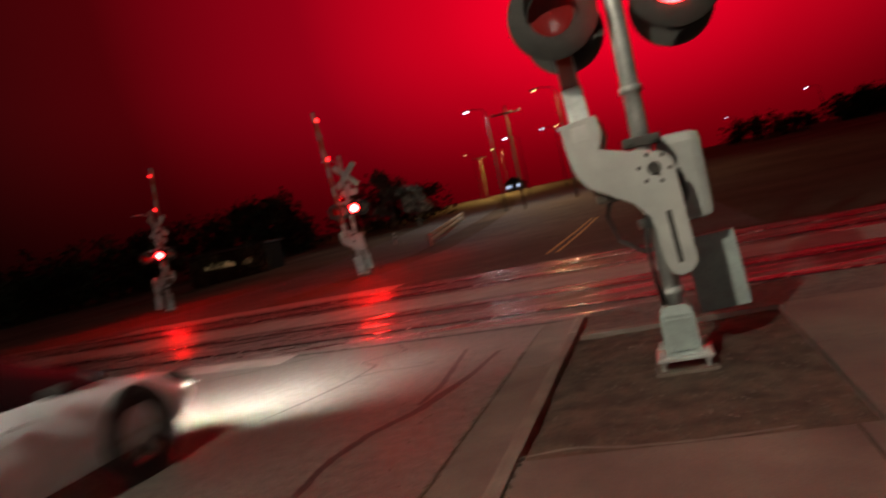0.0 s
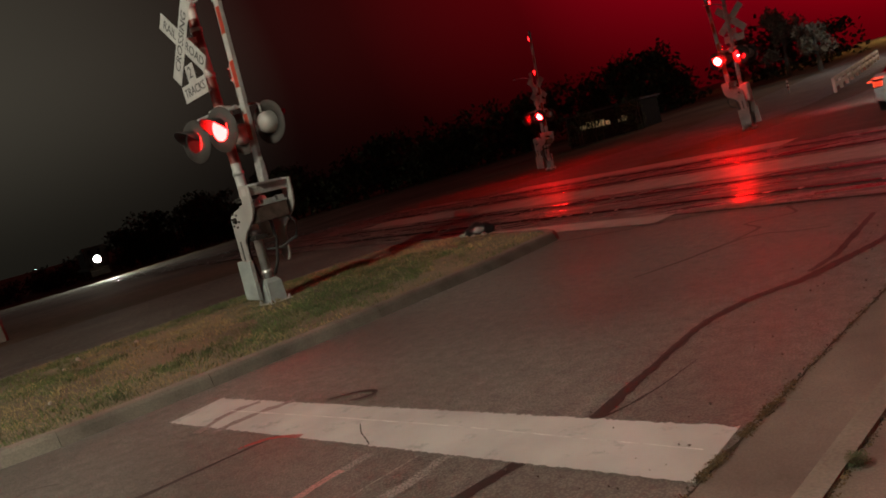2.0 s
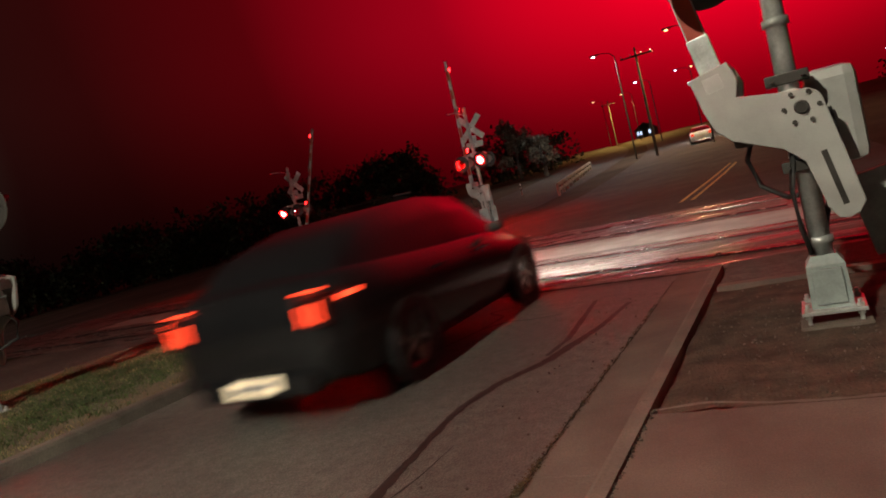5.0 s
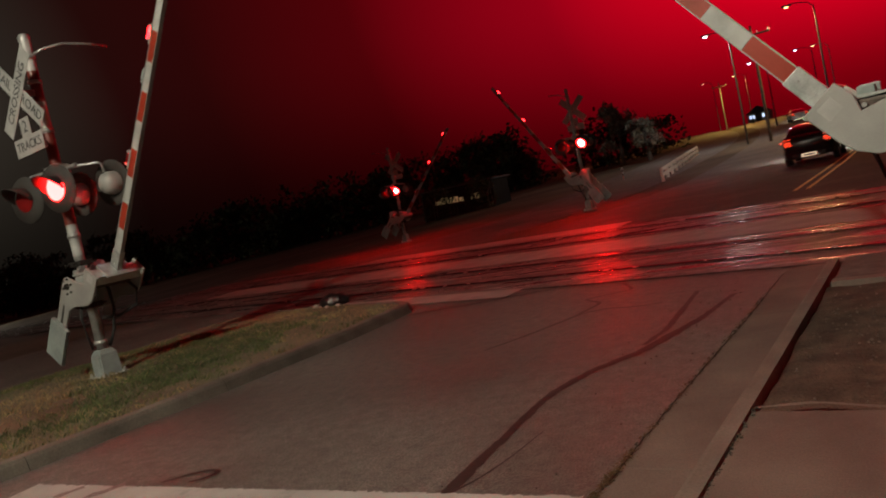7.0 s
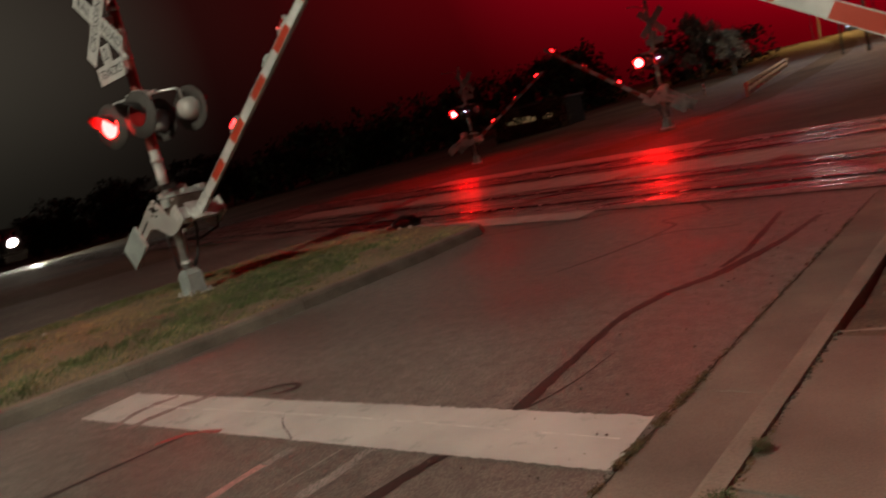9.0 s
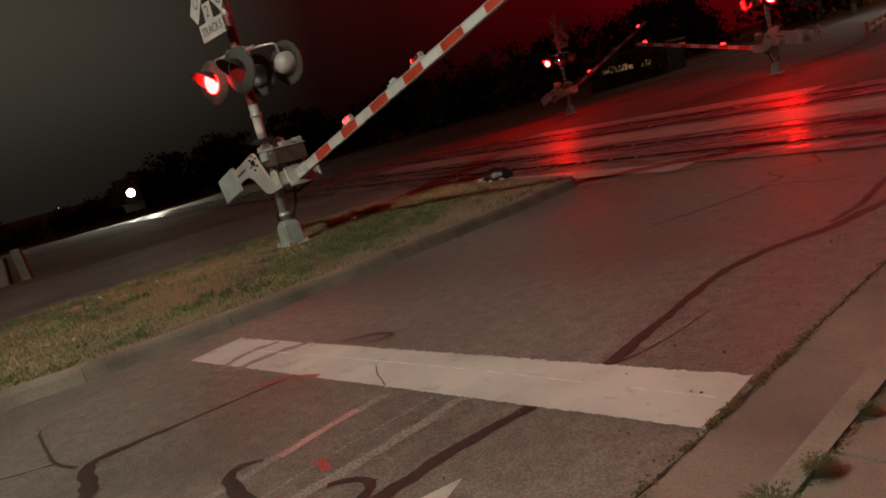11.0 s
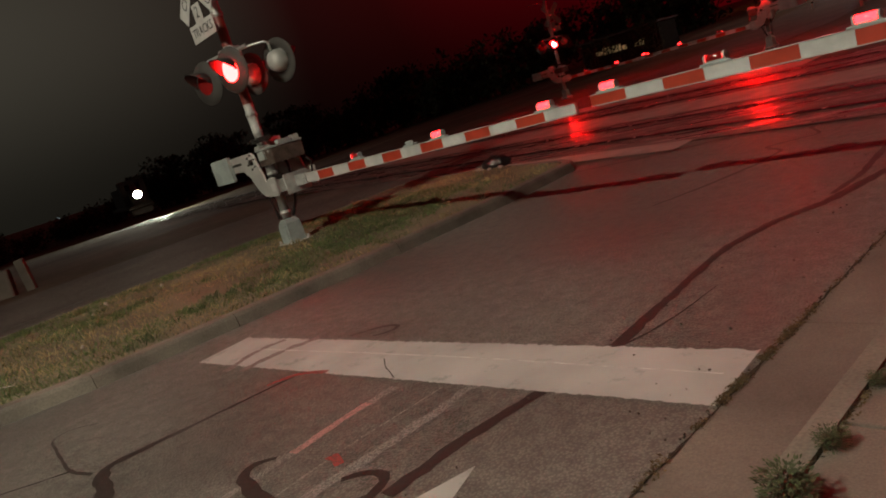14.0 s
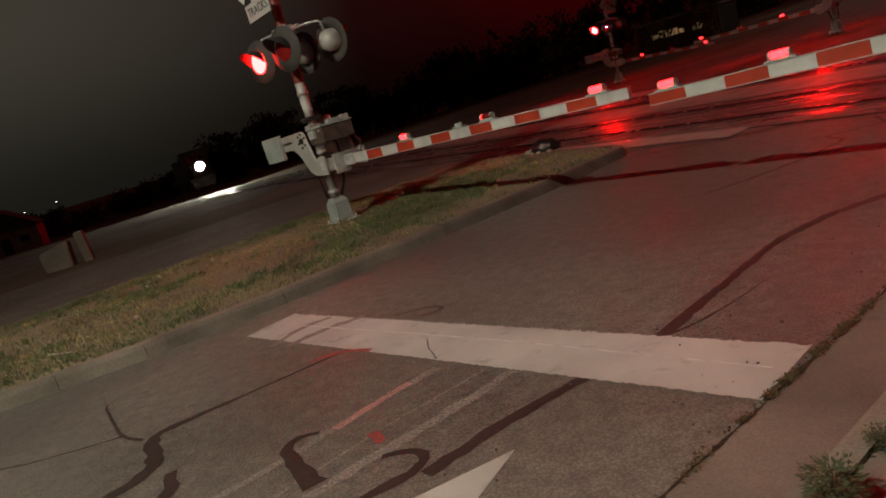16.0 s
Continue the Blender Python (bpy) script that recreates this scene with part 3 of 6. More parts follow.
scatter("gravel", 560, (0.6, 2.25, 1.5, 4.35), VERGE - 0.037, 0.006, STONE, "loose pale stones on the dirt", 11)
scatter("grit", 160, (-0.9, 0.0, -1.8, 5.5), 0.002, 0.006, STONE, "loose grit at the edge of the lane", 12)


GRIT = surface("dark_grit", (0.06, 0.05, 0.04), 0.95, var=0.3, island=True)
scatter("joint_grit", 520, (-0.022, 0.018, -2.6, 5.4), 0.001, 0.0055, GRIT, "dark grit and soil filling the ragged lane joint", 14)
scatter("joint_grit", 420, (0.505, 0.55, -2.4, 1.4), VERGE + 0.001, 0.007, GRIT, "dark grit and soil along the kerb", 15)


# road markings and sealed cracks
def ribbon(name, pts, width, z, material, label, jitter=0.2, seed=0, category="", kind="structure"):
    """A flat band along points with ragged edges."""
    r = random.Random(seed)
    fine = []
    for a, b in zip(pts, pts[1:]):
        d = math.dist(a, b)
        n = max(2, int(d / 0.06))
        for i in range(n):
            s = i / n
            fine.append((a[0] + (b[0] - a[0]) * s, a[1] + (b[1] - a[1]) * s))
    fine.append(pts[-1])
    for _ in range(3):
        fine = [fine[0]] + [tuple((p[k] + 2 * q[k] + s[k]) / 4 for k in (0, 1)) for p, q, s in zip(fine, fine[1:], fine[2:])] + [fine[-1]]
    verts, faces = [], []
    for i, p in enumerate(fine):
        a, b = fine[max(i - 1, 0)], fine[min(i + 1, len(fine) - 1)]
        dx, dy = b[0] - a[0], b[1] - a[1]
        L = math.hypot(dx, dy) or 1
        s = i / (len(fine) - 1) * (len(pts) - 1)
        w = width if not isinstance(width, (list, tuple)) else width[min(int(s), len(width) - 1)] * (1 - s % 1) + width[min(int(s) + 1, len(width) - 1)] * (s % 1)
        wl, wr = (w / 2 * (1 + r.uniform(-jitter, jitter)) for _ in range(2))
        verts += [(p[0] - dy / L * wl, p[1] + dx / L * wl, z), (p[0] + dy / L * wr, p[1] - dx / L * wr, z)]
        if i:
            k = 2 * i
            faces.append((k - 2, k - 1, k + 1, k))
    return sheet(name, material, verts, faces, label, kind, category)


def stop_bar():
    """The white bar, with ragged edges and a crack."""
    bm = bmesh.new()
    r = random.Random(5)
    n = 240
    lo, hi = [], []
    for i in range(n + 1):
        s = i / n
        lo.append(bm.verts.new((-4.37 + 4.36 * s, -0.29 + 0.29 * s + r.uniform(-0.007, 0.007), 0.0040)))
        hi.append(bm.verts.new((-4.42 + 4.37 * s, 0.20 + 0.31 * s + r.uniform(-0.014, 0.010), 0.0040)))
    for i in range(n):
        bm.faces.new((lo[i], lo[i + 1], hi[i + 1], hi[i]))
    ob = part("stop_bar", bm, WHITE_LINE)
    tagged(ob, "broad white stop bar worn and cracked across the lane", "road marking", kind="structure")


stop_bar()
ribbon("crack", [(-2.30, 0.09), (-2.16, -0.02), (-2.10, -0.04), (-2.04, -0.07), (-1.94, -0.12)], 0.007, 0.0075, CRACK, "thin crack through the stop bar", 0.6, 1)
ribbon("crack", [(-3.9, 0.02), (-2.6, 0.13), (-1.6, 0.2), (-0.1, 0.26)], 0.011, 0.0075, SEAM, "pale raised seam along the stop bar", 0.4, 2)
ribbon("crack_sealer", [(-0.94, -0.98), (-0.93, -0.51), (-0.86, -0.04), (-0.78, 0.45), (-0.92, 1.95), (-0.81, 2.5), (-0.60, 2.9), (-0.39, 3.86), (-0.32, 4.79)], [0.09, 0.07, 0.08, 0.06, 0.07, 0.09, 0.11, 0.06, 0.05], 0.0026, TAR, "long dark sealed crack along the lane", 0.25, 3, "crack sealer")
ribbon("crack_sealer", [(-0.64, 3.1), (-0.6, 3.6), (-0.75, 5.13)], [0.05, 0.06, 0.05], 0.0030, TAR, "dark sealed crack branching off", 0.3, 4, "crack sealer")
ribbon("crack_sealer", [(-0.76, 0.46), (-0.70, 0.60), (-0.655, 0.85), (-0.64, 1.3)], [0.018, 0.016, 0.012, 0.006], 0.0030, TAR, "thin crack beside the sealed one", 0.5, 5, "crack")
ribbon("crack_sealer", [(-2.78, -0.1), (-2.85, -0.17), (-2.98, -1.04), (-3.05, -1.51), (-2.6, -1.6), (-2.46, -1.73), (-2.4, -2.2)], [0.03, 0.035, 0.045, 0.07, 0.10, 0.11, 0.09], 0.0026, TAR, "dark sealed crack across the lane", 0.3, 6, "crack sealer")
ribbon("crack_sealer", [(-4.05, -1.22), (-4.25, -1.36), (-4.2, -1.5), (-3.3, -1.61), (-3.05, -1.55)], [0.012, 0.016, 0.022, 0.025, 0.03], 0.0030, TAR, "short hooked sealed crack by the kerb", 0.3, 7, "crack sealer")
ribbon("crack_sealer", [(-3.3, -1.61), (-3.62, -2.06), (-4.2, -2.6)], 0.02, 0.0033, CRACK, "thin crack by the kerb", 0.5, 8, "crack")
ribbon("crack_sealer", [(-2.35, -1.6), (-2.1, -1.68), (-1.95, -1.9), (-2.1, -2.2)], [0.06, 0.09, 0.1, 0.06], 0.0033, TAR, "curled sealed crack", 0.3, 9, "crack sealer")
ribbon("crack_sealer", [(-1.85, -0.98), (-1.95, -1.06), (-1.92, -1.16), (-1.69, -1.22), (-1.37, -1.27)], [0.03, 0.06, 0.07, 0.09, 0.10], 0.0033, TAR, "short curled sealed crack", 0.25, 10, "crack sealer")
ribbon("crack_sealer", [(-1.27, -0.98), (-1.2, -0.88), (-1.08, -0.84), (-0.99, -0.95), (-1.05, -1.19), (-1.1, -1.6)], [0.04, 0.05, 0.06, 0.07, 0.06, 0.05], 0.0033, TAR, "curled sealed crack", 0.25, 11, "crack sealer")
ribbon("skid_mark", [(-3.05, 0.35), (-2.9, 0.55), (-2.72, 0.6), (-2.66, 0.5), (-2.8, 0.38)], [0.02, 0.03, 0.04, 0.04, 0.02], 0.0085, TAR, "curved black scuff beyond the stop bar", 0.35, 12, "tyre mark")
ribbon("skid_mark", [(-3.74, -0.36), (-3.87, 0.0), (-3.8, 0.22)], 0.085, 0.0068, TYRE_MARK, "faint tyre mark over the stop bar", 0.5, 13, "tyre mark")
ribbon("skid_mark", [(-3.55, -0.32), (-3.55, 0.0), (-3.4, 0.3)], 0.085, 0.0068, TYRE_MARK, "faint tyre mark over the stop bar", 0.5, 14, "tyre mark")
ribbon("crack_sealer", [(-2.25, 3.3), (-2.01, 3.85), (-1.82, 4.5), (-1.6, 4.72), (-1.33, 4.63), (-1.0, 4.7)], [0.03, 0.05, 0.06, 0.05, 0.04, 0.03], 0.0026, TAR, "jagged sealed crack near the tracks", 0.3, 15, "crack sealer")
ribbon("crack_sealer", [(-1.82, 4.5), (-1.75, 5.0), (-2.1, 5.3), (-1.6, 5.6), (-1.9, 6.1)], 0.04, 0.0085, TAR, "jagged sealed crack running to the rails", 0.3, 16, "crack sealer")
ribbon("crack_sealer", [(-4.9, 5.6), (-3.9, 5.9), (-3.0, 6.3), (-2.0, 7.6)], 0.05, 0.0105, TAR, "sealed crack across the crossing", 0.3, 17, "crack sealer")
ribbon("crack_sealer", [(-5.0, 6.9), (-2.5, 6.35), (0.2, 5.85)], 0.09, 0.0100, CRACK, "dark joint where the lane meets the crossing", 0.4, 18, "crack")
ribbon("joint", [(0.0, -6), (0.0, -2), (0.012, 0.0), (0.0, 1.77), (0.02, 3.79), (0.0, 5.55)], [0.006, 0.008, 0.017, 0.014, 0.010, 0.006], 0.0062, JOINT, "ragged dark joint between lane and gutter", 0.95, 19)
ribbon("lane_line", [(-1.83, -0.20), (-1.82, -0.73), (-1.77, -1.15), (-1.8, -2.6)], 0.06, 0.0028, FAINT_LINE, "faded old white line", 0.3, 20, "road marking")
ribbon("lane_line", [(-1.49, -0.13), (-1.52, -0.73), (-1.48, -1.4), (-1.45, -2.4)], 0.016, 0.0028, FAINT_LINE, "thin faded white line", 0.4, 21, "road marking")
ribbon("lane_line", [(-1.31, -0.09), (-1.30, -0.55), (-1.31, -1.09), (-1.32, -2.0)], 0.07, 0.0026, FAINT_LINE, "broad faded white line", 0.4, 22, "road marking")
ribbon("tinted_mark", [(-1.53, -0.86), (-1.40, -0.90)], 0.05, 0.0036, RED_MARK, "small red sprayed mark on the road", 0.4, 23, "road marking")
ribbon("tinted_mark", [(-1.83, -0.40), (-1.83, -0.47), (-1.81, -0.75), (-1.79, -0.92)], 0.055, 0.0038, PINK_LINE, "pink tint on the old white line", 0.3, 24, "road marking")
ribbon("edge_line", [(-1.40, 16.0), (-1.42, 24.0), (-1.55, 34.0), (-2.0, 44.0)] , 0.10, 0.004, YELLOW_LINE, "yellow line on the road north of the tracks", 0.1, 25, "road marking")
ribbon("edge_line", [(-1.12, 16.0), (-1.14, 24.0), (-1.27, 32.0)], 0.10, 0.004, YELLOW_LINE, "second yellow line on the road north of the tracks", 0.1, 26, "road marking")


ribbon("crack_sealer", [(-12.6, -4.0), (-12.5, -1.2), (-12.1, -0.3), (-12.05, 0.6), (-12.2, 1.9)], [0.10, 0.12, 0.16, 0.12, 0.05], 0.006, TAR, "dark sealed seam on the western road", 0.4, 45, "crack sealer")
ribbon("tinted_mark", [(-2.62, -0.15), (-2.80, -0.18), (-2.93, -0.30), (-2.96, -0.42)], [0.05, 0.06, 0.05, 0.03], 0.0046, RED_MARK, "red sprayed mark at the end of a sealed crack", 0.4, 44, "road marking")
ribbon("crack", [(0.55, 1.37), (0.70, 1.42), (0.86, 1.44), (1.05, 1.36), (1.4, 1.33), (1.9, 1.38)], [0.03, 0.035, 0.03, 0.035, 0.03, 0.02], VERGE + 0.0105, KERB, "pale broken edge of the pavement", 0.5, 42, "edge")


# small metal domes added on the rails, standing in for bright glints
def glint_dome(x, y):
    bm = bmesh.new()
    revolve(bm, [(0.035, 0.0), (0.033, 0.012), (0.022, 0.022), (0.001, 0.027)], 12, m=pose(0, 0, 0, 90))
    bmesh.ops.recalc_face_normals(bm, faces=bm.faces[:])
    ob = part("rail_glint", bm, STEEL_RAIL, smooth=True)
    ob.matrix_basis = pose(x, y, 0.0225)
    tagged(ob, "small shiny dome added on the rail for a glint", "bolt", "bolts of the crossing")


for x, y in ((-0.80, 8.41), (-0.15, 6.83), (0.35, 6.73), (0.26, 8.18), (-1.10, 12.65), (-0.18, 12.46), (-2.3, 8.71), (-1.9, 12.81)):
    glint_dome(x, y)


def arrow():
    bm = bmesh.new()
    pts = [(-0.71, -0.68), (-0.93, -1.42), (-0.79, -1.40), (-0.80, -2.9), (-0.62, -2.9), (-0.61, -1.40), (-0.44, -1.40)]
    bm.faces.new([bm.verts.new((x, y, 0.0040)) for x, y in reversed(pts)])
    bmesh.ops.recalc_face_normals(bm, faces=bm.faces[:])
    tagged(part("arrow", bm, WHITE_LINE), "white painted arrow on the lane before the stop bar", "road marking", kind="structure")


arrow()


# ---------------------------------------------------------------- crossing signals
HUB = 1.30        # height of the gate's shaft
ARM_W = 0.42      # how far the arm lies off the shaft
CAMEL = [(.44, .545), (.455, .29), (.33, .27), (.22, .315), (.15, .12), (.095, -.077), (.05, -.12), (.007, -.13), (-.35, -.13), (-.68, -.125), (-.735, -.07),
         (-.75, .0), (-.725, .05), (-.64, .085), (-.45, .09), (-.325, .10), (-.2, .19), (-.11, .325), (-.03, .445), (.07, .51), (.195, .535)]
LENSES, ARM_LENSES, ARMS, WHEELS = [], [], [], []


def lamp_unit(sig, x, facing, aim):
    """One flashing lamp: dish, housing, hood and the lens that turns in it. facing: -1 south, 1 north, in the signal's space."""
    y0, z = (-0.30 if facing < 0 else 0.50), 2.51
    m = pose(x, y0, z, 0, 0, aim + (0 if facing < 0 else 180))
    bm = bmesh.new()
    revolve(bm, [(0.1495, 0.0), (0.30, 0.03), (0.305, 0.04), (0.30, 0.045), (0.1495, 0.016), (0.1495, 0.0)], 32, m=m)
    disc = part("background_disc", bm, DISC, sig, "round weathered dark grey background disc", True)
    bm = bmesh.new()
    revolve(bm, [(0.155, 0.0), (0.156, 0.02), (0.152, 0.09), (0.132, 0.15), (0.09, 0.19), (0.04, 0.206), (0.001, 0.21)], 24, m=m)
    part("lamp_housing", bm, ALU, sig, "pale grey round lamp housing", True)
    bm = bmesh.new()
    n = 20
    rows = []
    for r in (0.166, 0.158):
        for s in (0, 1):
            rows.append([bm.verts.new(m @ Vector((r * math.cos(a), -0.02 - s * (0.03 + 0.21 * max(0.0, math.sin(a)) ** 0.8), r * math.sin(a)))) for a in [math.pi * (-0.04 + 1.08 * k / n) for k in range(n + 1)]])
    for a, b in ((0, 1), (3, 2), (1, 3)):
        for k in range(n):
            bm.faces.new((rows[a][k], rows[a][k + 1], rows[b][k + 1], rows[b][k]))
    part("hood", bm, BLACK, sig, "black half-round hood", True)
    bm = bmesh.new()
    rings = revolve(bm, [(0.152, 0.006), (0.152, -0.004)], 24, 1)
    revolve(bm, [(0.152, -0.004), (0.135, -0.018), (0.09, -0.034), (0.03, -0.042), (0.001, -0.043)], 24, 0)
    revolve(bm, [(0.001, 0.022), (0.09, 0.018), (0.152, 0.006)], 24, 1)
    bmesh.ops.recalc_face_normals(bm, faces=bm.faces[:])
    lens = part("lens", bm, [RED_ON_FAR if sig.location.y > 10 else RED_ON, RED_OFF], sig, "round red flashing lens", True)
    LENSES.append((lens, (x, y0, z), facing, sig, x, aim))
    bm = bmesh.new()
    b = y0 - 0.12 * facing
    tube(bm, [(0, 0.06 * facing, 2.80), (x * 0.5, b * 0.5, 2.81), (x * 0.92, b * 0.9, 2.80), (x, b, 2.77), (x, b, 2.66)], 0.017, 8)
    part("lamp_bracket", bm, GALV, sig, "thin bent conduit", True)


def gate_arm(sig, side, length, plates):
    """The turning gate arm, built level along x; its space is the shaft's."""
    arm = new("gate_arm")
    arm.parent = sig
    arm.empty_display_size = 0.2
    arm["label"] = "red and white striped gate arm with counterweights"
    mirror = Matrix.Diagonal((side, 1, 1, 1))
    for y in (-0.17, 0.49):
        bm = bmesh.new()
        plate(bm, [(u, -w) for u, w in CAMEL], 0.035)
        bmesh.ops.bevel(bm, geom=[e for e in bm.edges if abs(e.verts[0].co.y - e.verts[1].co.y) < 1e-5], offset=0.006, segments=1, affect="EDGES")
        bmesh.ops.transform(bm, matrix=mirror @ Matrix.Translation((0, y, 0)), verts=bm.verts[:])
        bmesh.ops.recalc_face_normals(bm, faces=bm.faces[:])
        part("support_plate", bm, ALU, arm, "pale cast gate arm support")
        s = -1 if y < 0 else 1
        bm = bmesh.new()
        box(bm, -0.66, -0.30, y + s * 0.0176, y + s * 0.0205, 0.0, 0.035, m=mirror)
        part("slot", bm, DARK_STEEL, arm, "dark slot in the support")
        bm = bmesh.new()
        cyl(bm, (0, y + s * 0.015, 0), (0, y + s * 0.05, 0), 0.045, 0.035, 16)
        for k in range(6):
            a = k * math.pi / 3 + 0.3
            cyl(bm, (0.1 * math.cos(a), y + s * 0.015, 0.1 * math.sin(a)), (0.1 * math.cos(a), y + s * 0.035, 0.1 * math.sin(a)), 0.016, None, 6)
        part("hub_bolts", bm, DARK_STEEL, arm, "dark hub with a ring of bolts")
        bm = bmesh.new()
        box(bm, 0.31, 0.41, y + s * 0.0176, y + s * 0.020, -0.47, -0.36, 0.001, m=mirror)
        part("label_plate", bm, SIGN_WHITE, arm, "small pale label plate")
        if (y < 0 and "near" in plates) or (y > 0 and "far" in plates):
            for k in range(2):
                bm = bmesh.new()
                yy = y + s * (0.035 + 0.03 * k)
                off = 0.27 if plates == "far" else 0.0
                box(bm, -1.16 + 0.02 * k, -0.58, yy - 0.013, yy + 0.013, -0.20 + off, 0.17 + off, 0.008, m=mirror)
                part("counterweight", bm, BOX_GREY, arm, "flat grey counterweight plate")
    bm = bmesh.new()
    cyl(bm, (0, -0.17, 0), (0, 0.49, 0), 0.035, None, 16)
    part("shaft", bm, DARK_STEEL, arm)
    z = -ARM_W
    bm = bmesh.new()
    box(bm, 0.30, 0.43, -0.185, 0.505, z - 0.09, z + 0.09, 0.008, m=mirror)
    box(bm, 0.43, 0.455, -0.04, 0.36, z - 0.15, z + 0.13, 0.003, m=mirror)
    box(bm, 0.455, 0.72, 0.122, 0.198, z - 0.075, z + 0.075, 0.006, m=mirror)
    for u in (0.52, 0.66):
        cyl(bm, mirror @ Vector((u, 0.105, z)), mirror @ Vector((u, 0.215, z)), 0.012, None, 8)
    part("arm_clamp", bm, GALV, arm, "bolted grey arm clamp")
    step, u, k = 0.362, length, 0
    while u > 0.72:
        a = max(0.72, u - step)
        h0, h1 = (0.043 + 0.018 * (1 - v / length) for v in (a, u))
        bm = bmesh.new()
        vs = []
        for v, h in ((a + 0.001, h0), (u - 0.001, h1)):
            vs.append([bm.verts.new(mirror @ Vector((v, yy, z + zz))) for yy, zz in ((0.138, -h), (0.182, -h), (0.182, h), (0.138, h))])
        for q in range(4):
            bm.faces.new((vs[0][q], vs[0][(q + 1) % 4], vs[1][(q + 1) % 4], vs[1][q]))
        bm.faces.new(vs[0])
        bm.faces.new(list(reversed(vs[1])))
        bmesh.ops.recalc_face_normals(bm, faces=bm.faces[:])
        white = (k % 2 == 0) == (length > 4.5)
        part("stripe", bm, STRIPE_W if white else STRIPE_R, arm, "white stripe" if white else "red stripe")
        u, k = a, k + 1
    for s in (-1, 1):
        bm = bmesh.new()
        vs = []
        for v in (0.72, length + 0.004):
            h = s * (0.047 + 0.018 * (1 - v / length))
            vs.append([bm.verts.new(mirror @ Vector((v, yy, z + h + zz))) for yy, zz in ((0.133, -0.004), (0.187, -0.004), (0.187, 0.004), (0.133, 0.004))])
        for q in range(4):
            bm.faces.new((vs[0][q], vs[0][(q + 1) % 4], vs[1][(q + 1) % 4], vs[1][q]))
        bm.faces.new(vs[0])
        bm.faces.new(list(reversed(vs[1])))
        bmesh.ops.recalc_face_normals(bm, faces=bm.faces[:])
        part("edge_channel", bm, ALU, arm, "bright metal edge of the arm")
    for i, d in enumerate((0.34, 1.86, 3.42) if length > 4.5 else (0.20, 1.19, 2.25)):
        v, top = length - d, z + 0.051 + 0.018 * d / length
        bm = bmesh.new()
        box(bm, v - 0.125, v + 0.125, 0.128, 0.192, top, top + 0.018, 0.006, m=mirror)
        box(bm, v - 0.095, v + 0.095, 0.137, 0.183, top + 0.018, top + 0.03, 0.004, m=mirror)
        for q in (-0.078, 0.078):
            cyl(bm, mirror @ Vector((v + q - 0.009, 0.16, top + 0.05)), mirror @ Vector((v + q + 0.009, 0.16, top + 0.05)), 0.034, None, 12)
        part("lamp_base", bm, BOX_GREY, arm, "pale gate lamp mount")
        bm = bmesh.new()
        n = 16
        for h, mat in ((0, 0), (1, 1)):
            ra = [bm.verts.new((-0.066, -0.030 * math.sin(math.pi * (q / n + h)), 0.030 * math.cos(math.pi * (q / n + h)))) for q in range(n + 1)]
            rb = [bm.verts.new((0.066, w.co.y, w.co.z)) for w in ra]
            for q in range(n):
                bm.faces.new((ra[q], ra[q + 1], rb[q + 1], rb[q])).material_index = mat
        bmesh.ops.remove_doubles(bm, verts=bm.verts[:], dist=1e-5)
        bmesh.ops.holes_fill(bm, edges=[e for e in bm.edges if len(e.link_faces) == 1])
        bmesh.ops.recalc_face_normals(bm, faces=bm.faces[:])
        lens = part("gate_lamp", bm, [ARM_ON, RED_OFF], arm, "small red gate lamp", True)
        lens.location = mirror @ Vector((v, 0.16, top + 0.05))
        ARM_LENSES.append((lens, tuple(lens.location), i, sig))
    if length > 5.2:
        bm = bmesh.new()
        v, top = length - 2.36, z + 0.060
        box(bm, v - 0.09, v + 0.09, 0.125, 0.195, top, top + 0.02, 0.005, m=mirror)
        box(bm, v - 0.05, v + 0.05, 0.14, 0.18, top + 0.02, top + 0.055, 0.008, m=mirror)
        part("cable_box", bm, BOX_GREY, arm, "small pale cable box")
    tip = bmesh.new()
    tube(tip, [mirror @ Vector((length - q, 0.19, z + 0.01)) for q in (0.4, 1.5, 3.0)], 0.006, 6)
    part("lamp_cable", tip, RUBBER, arm, "thin black cable")
    ARMS.append((arm, side, sig))
    return arm


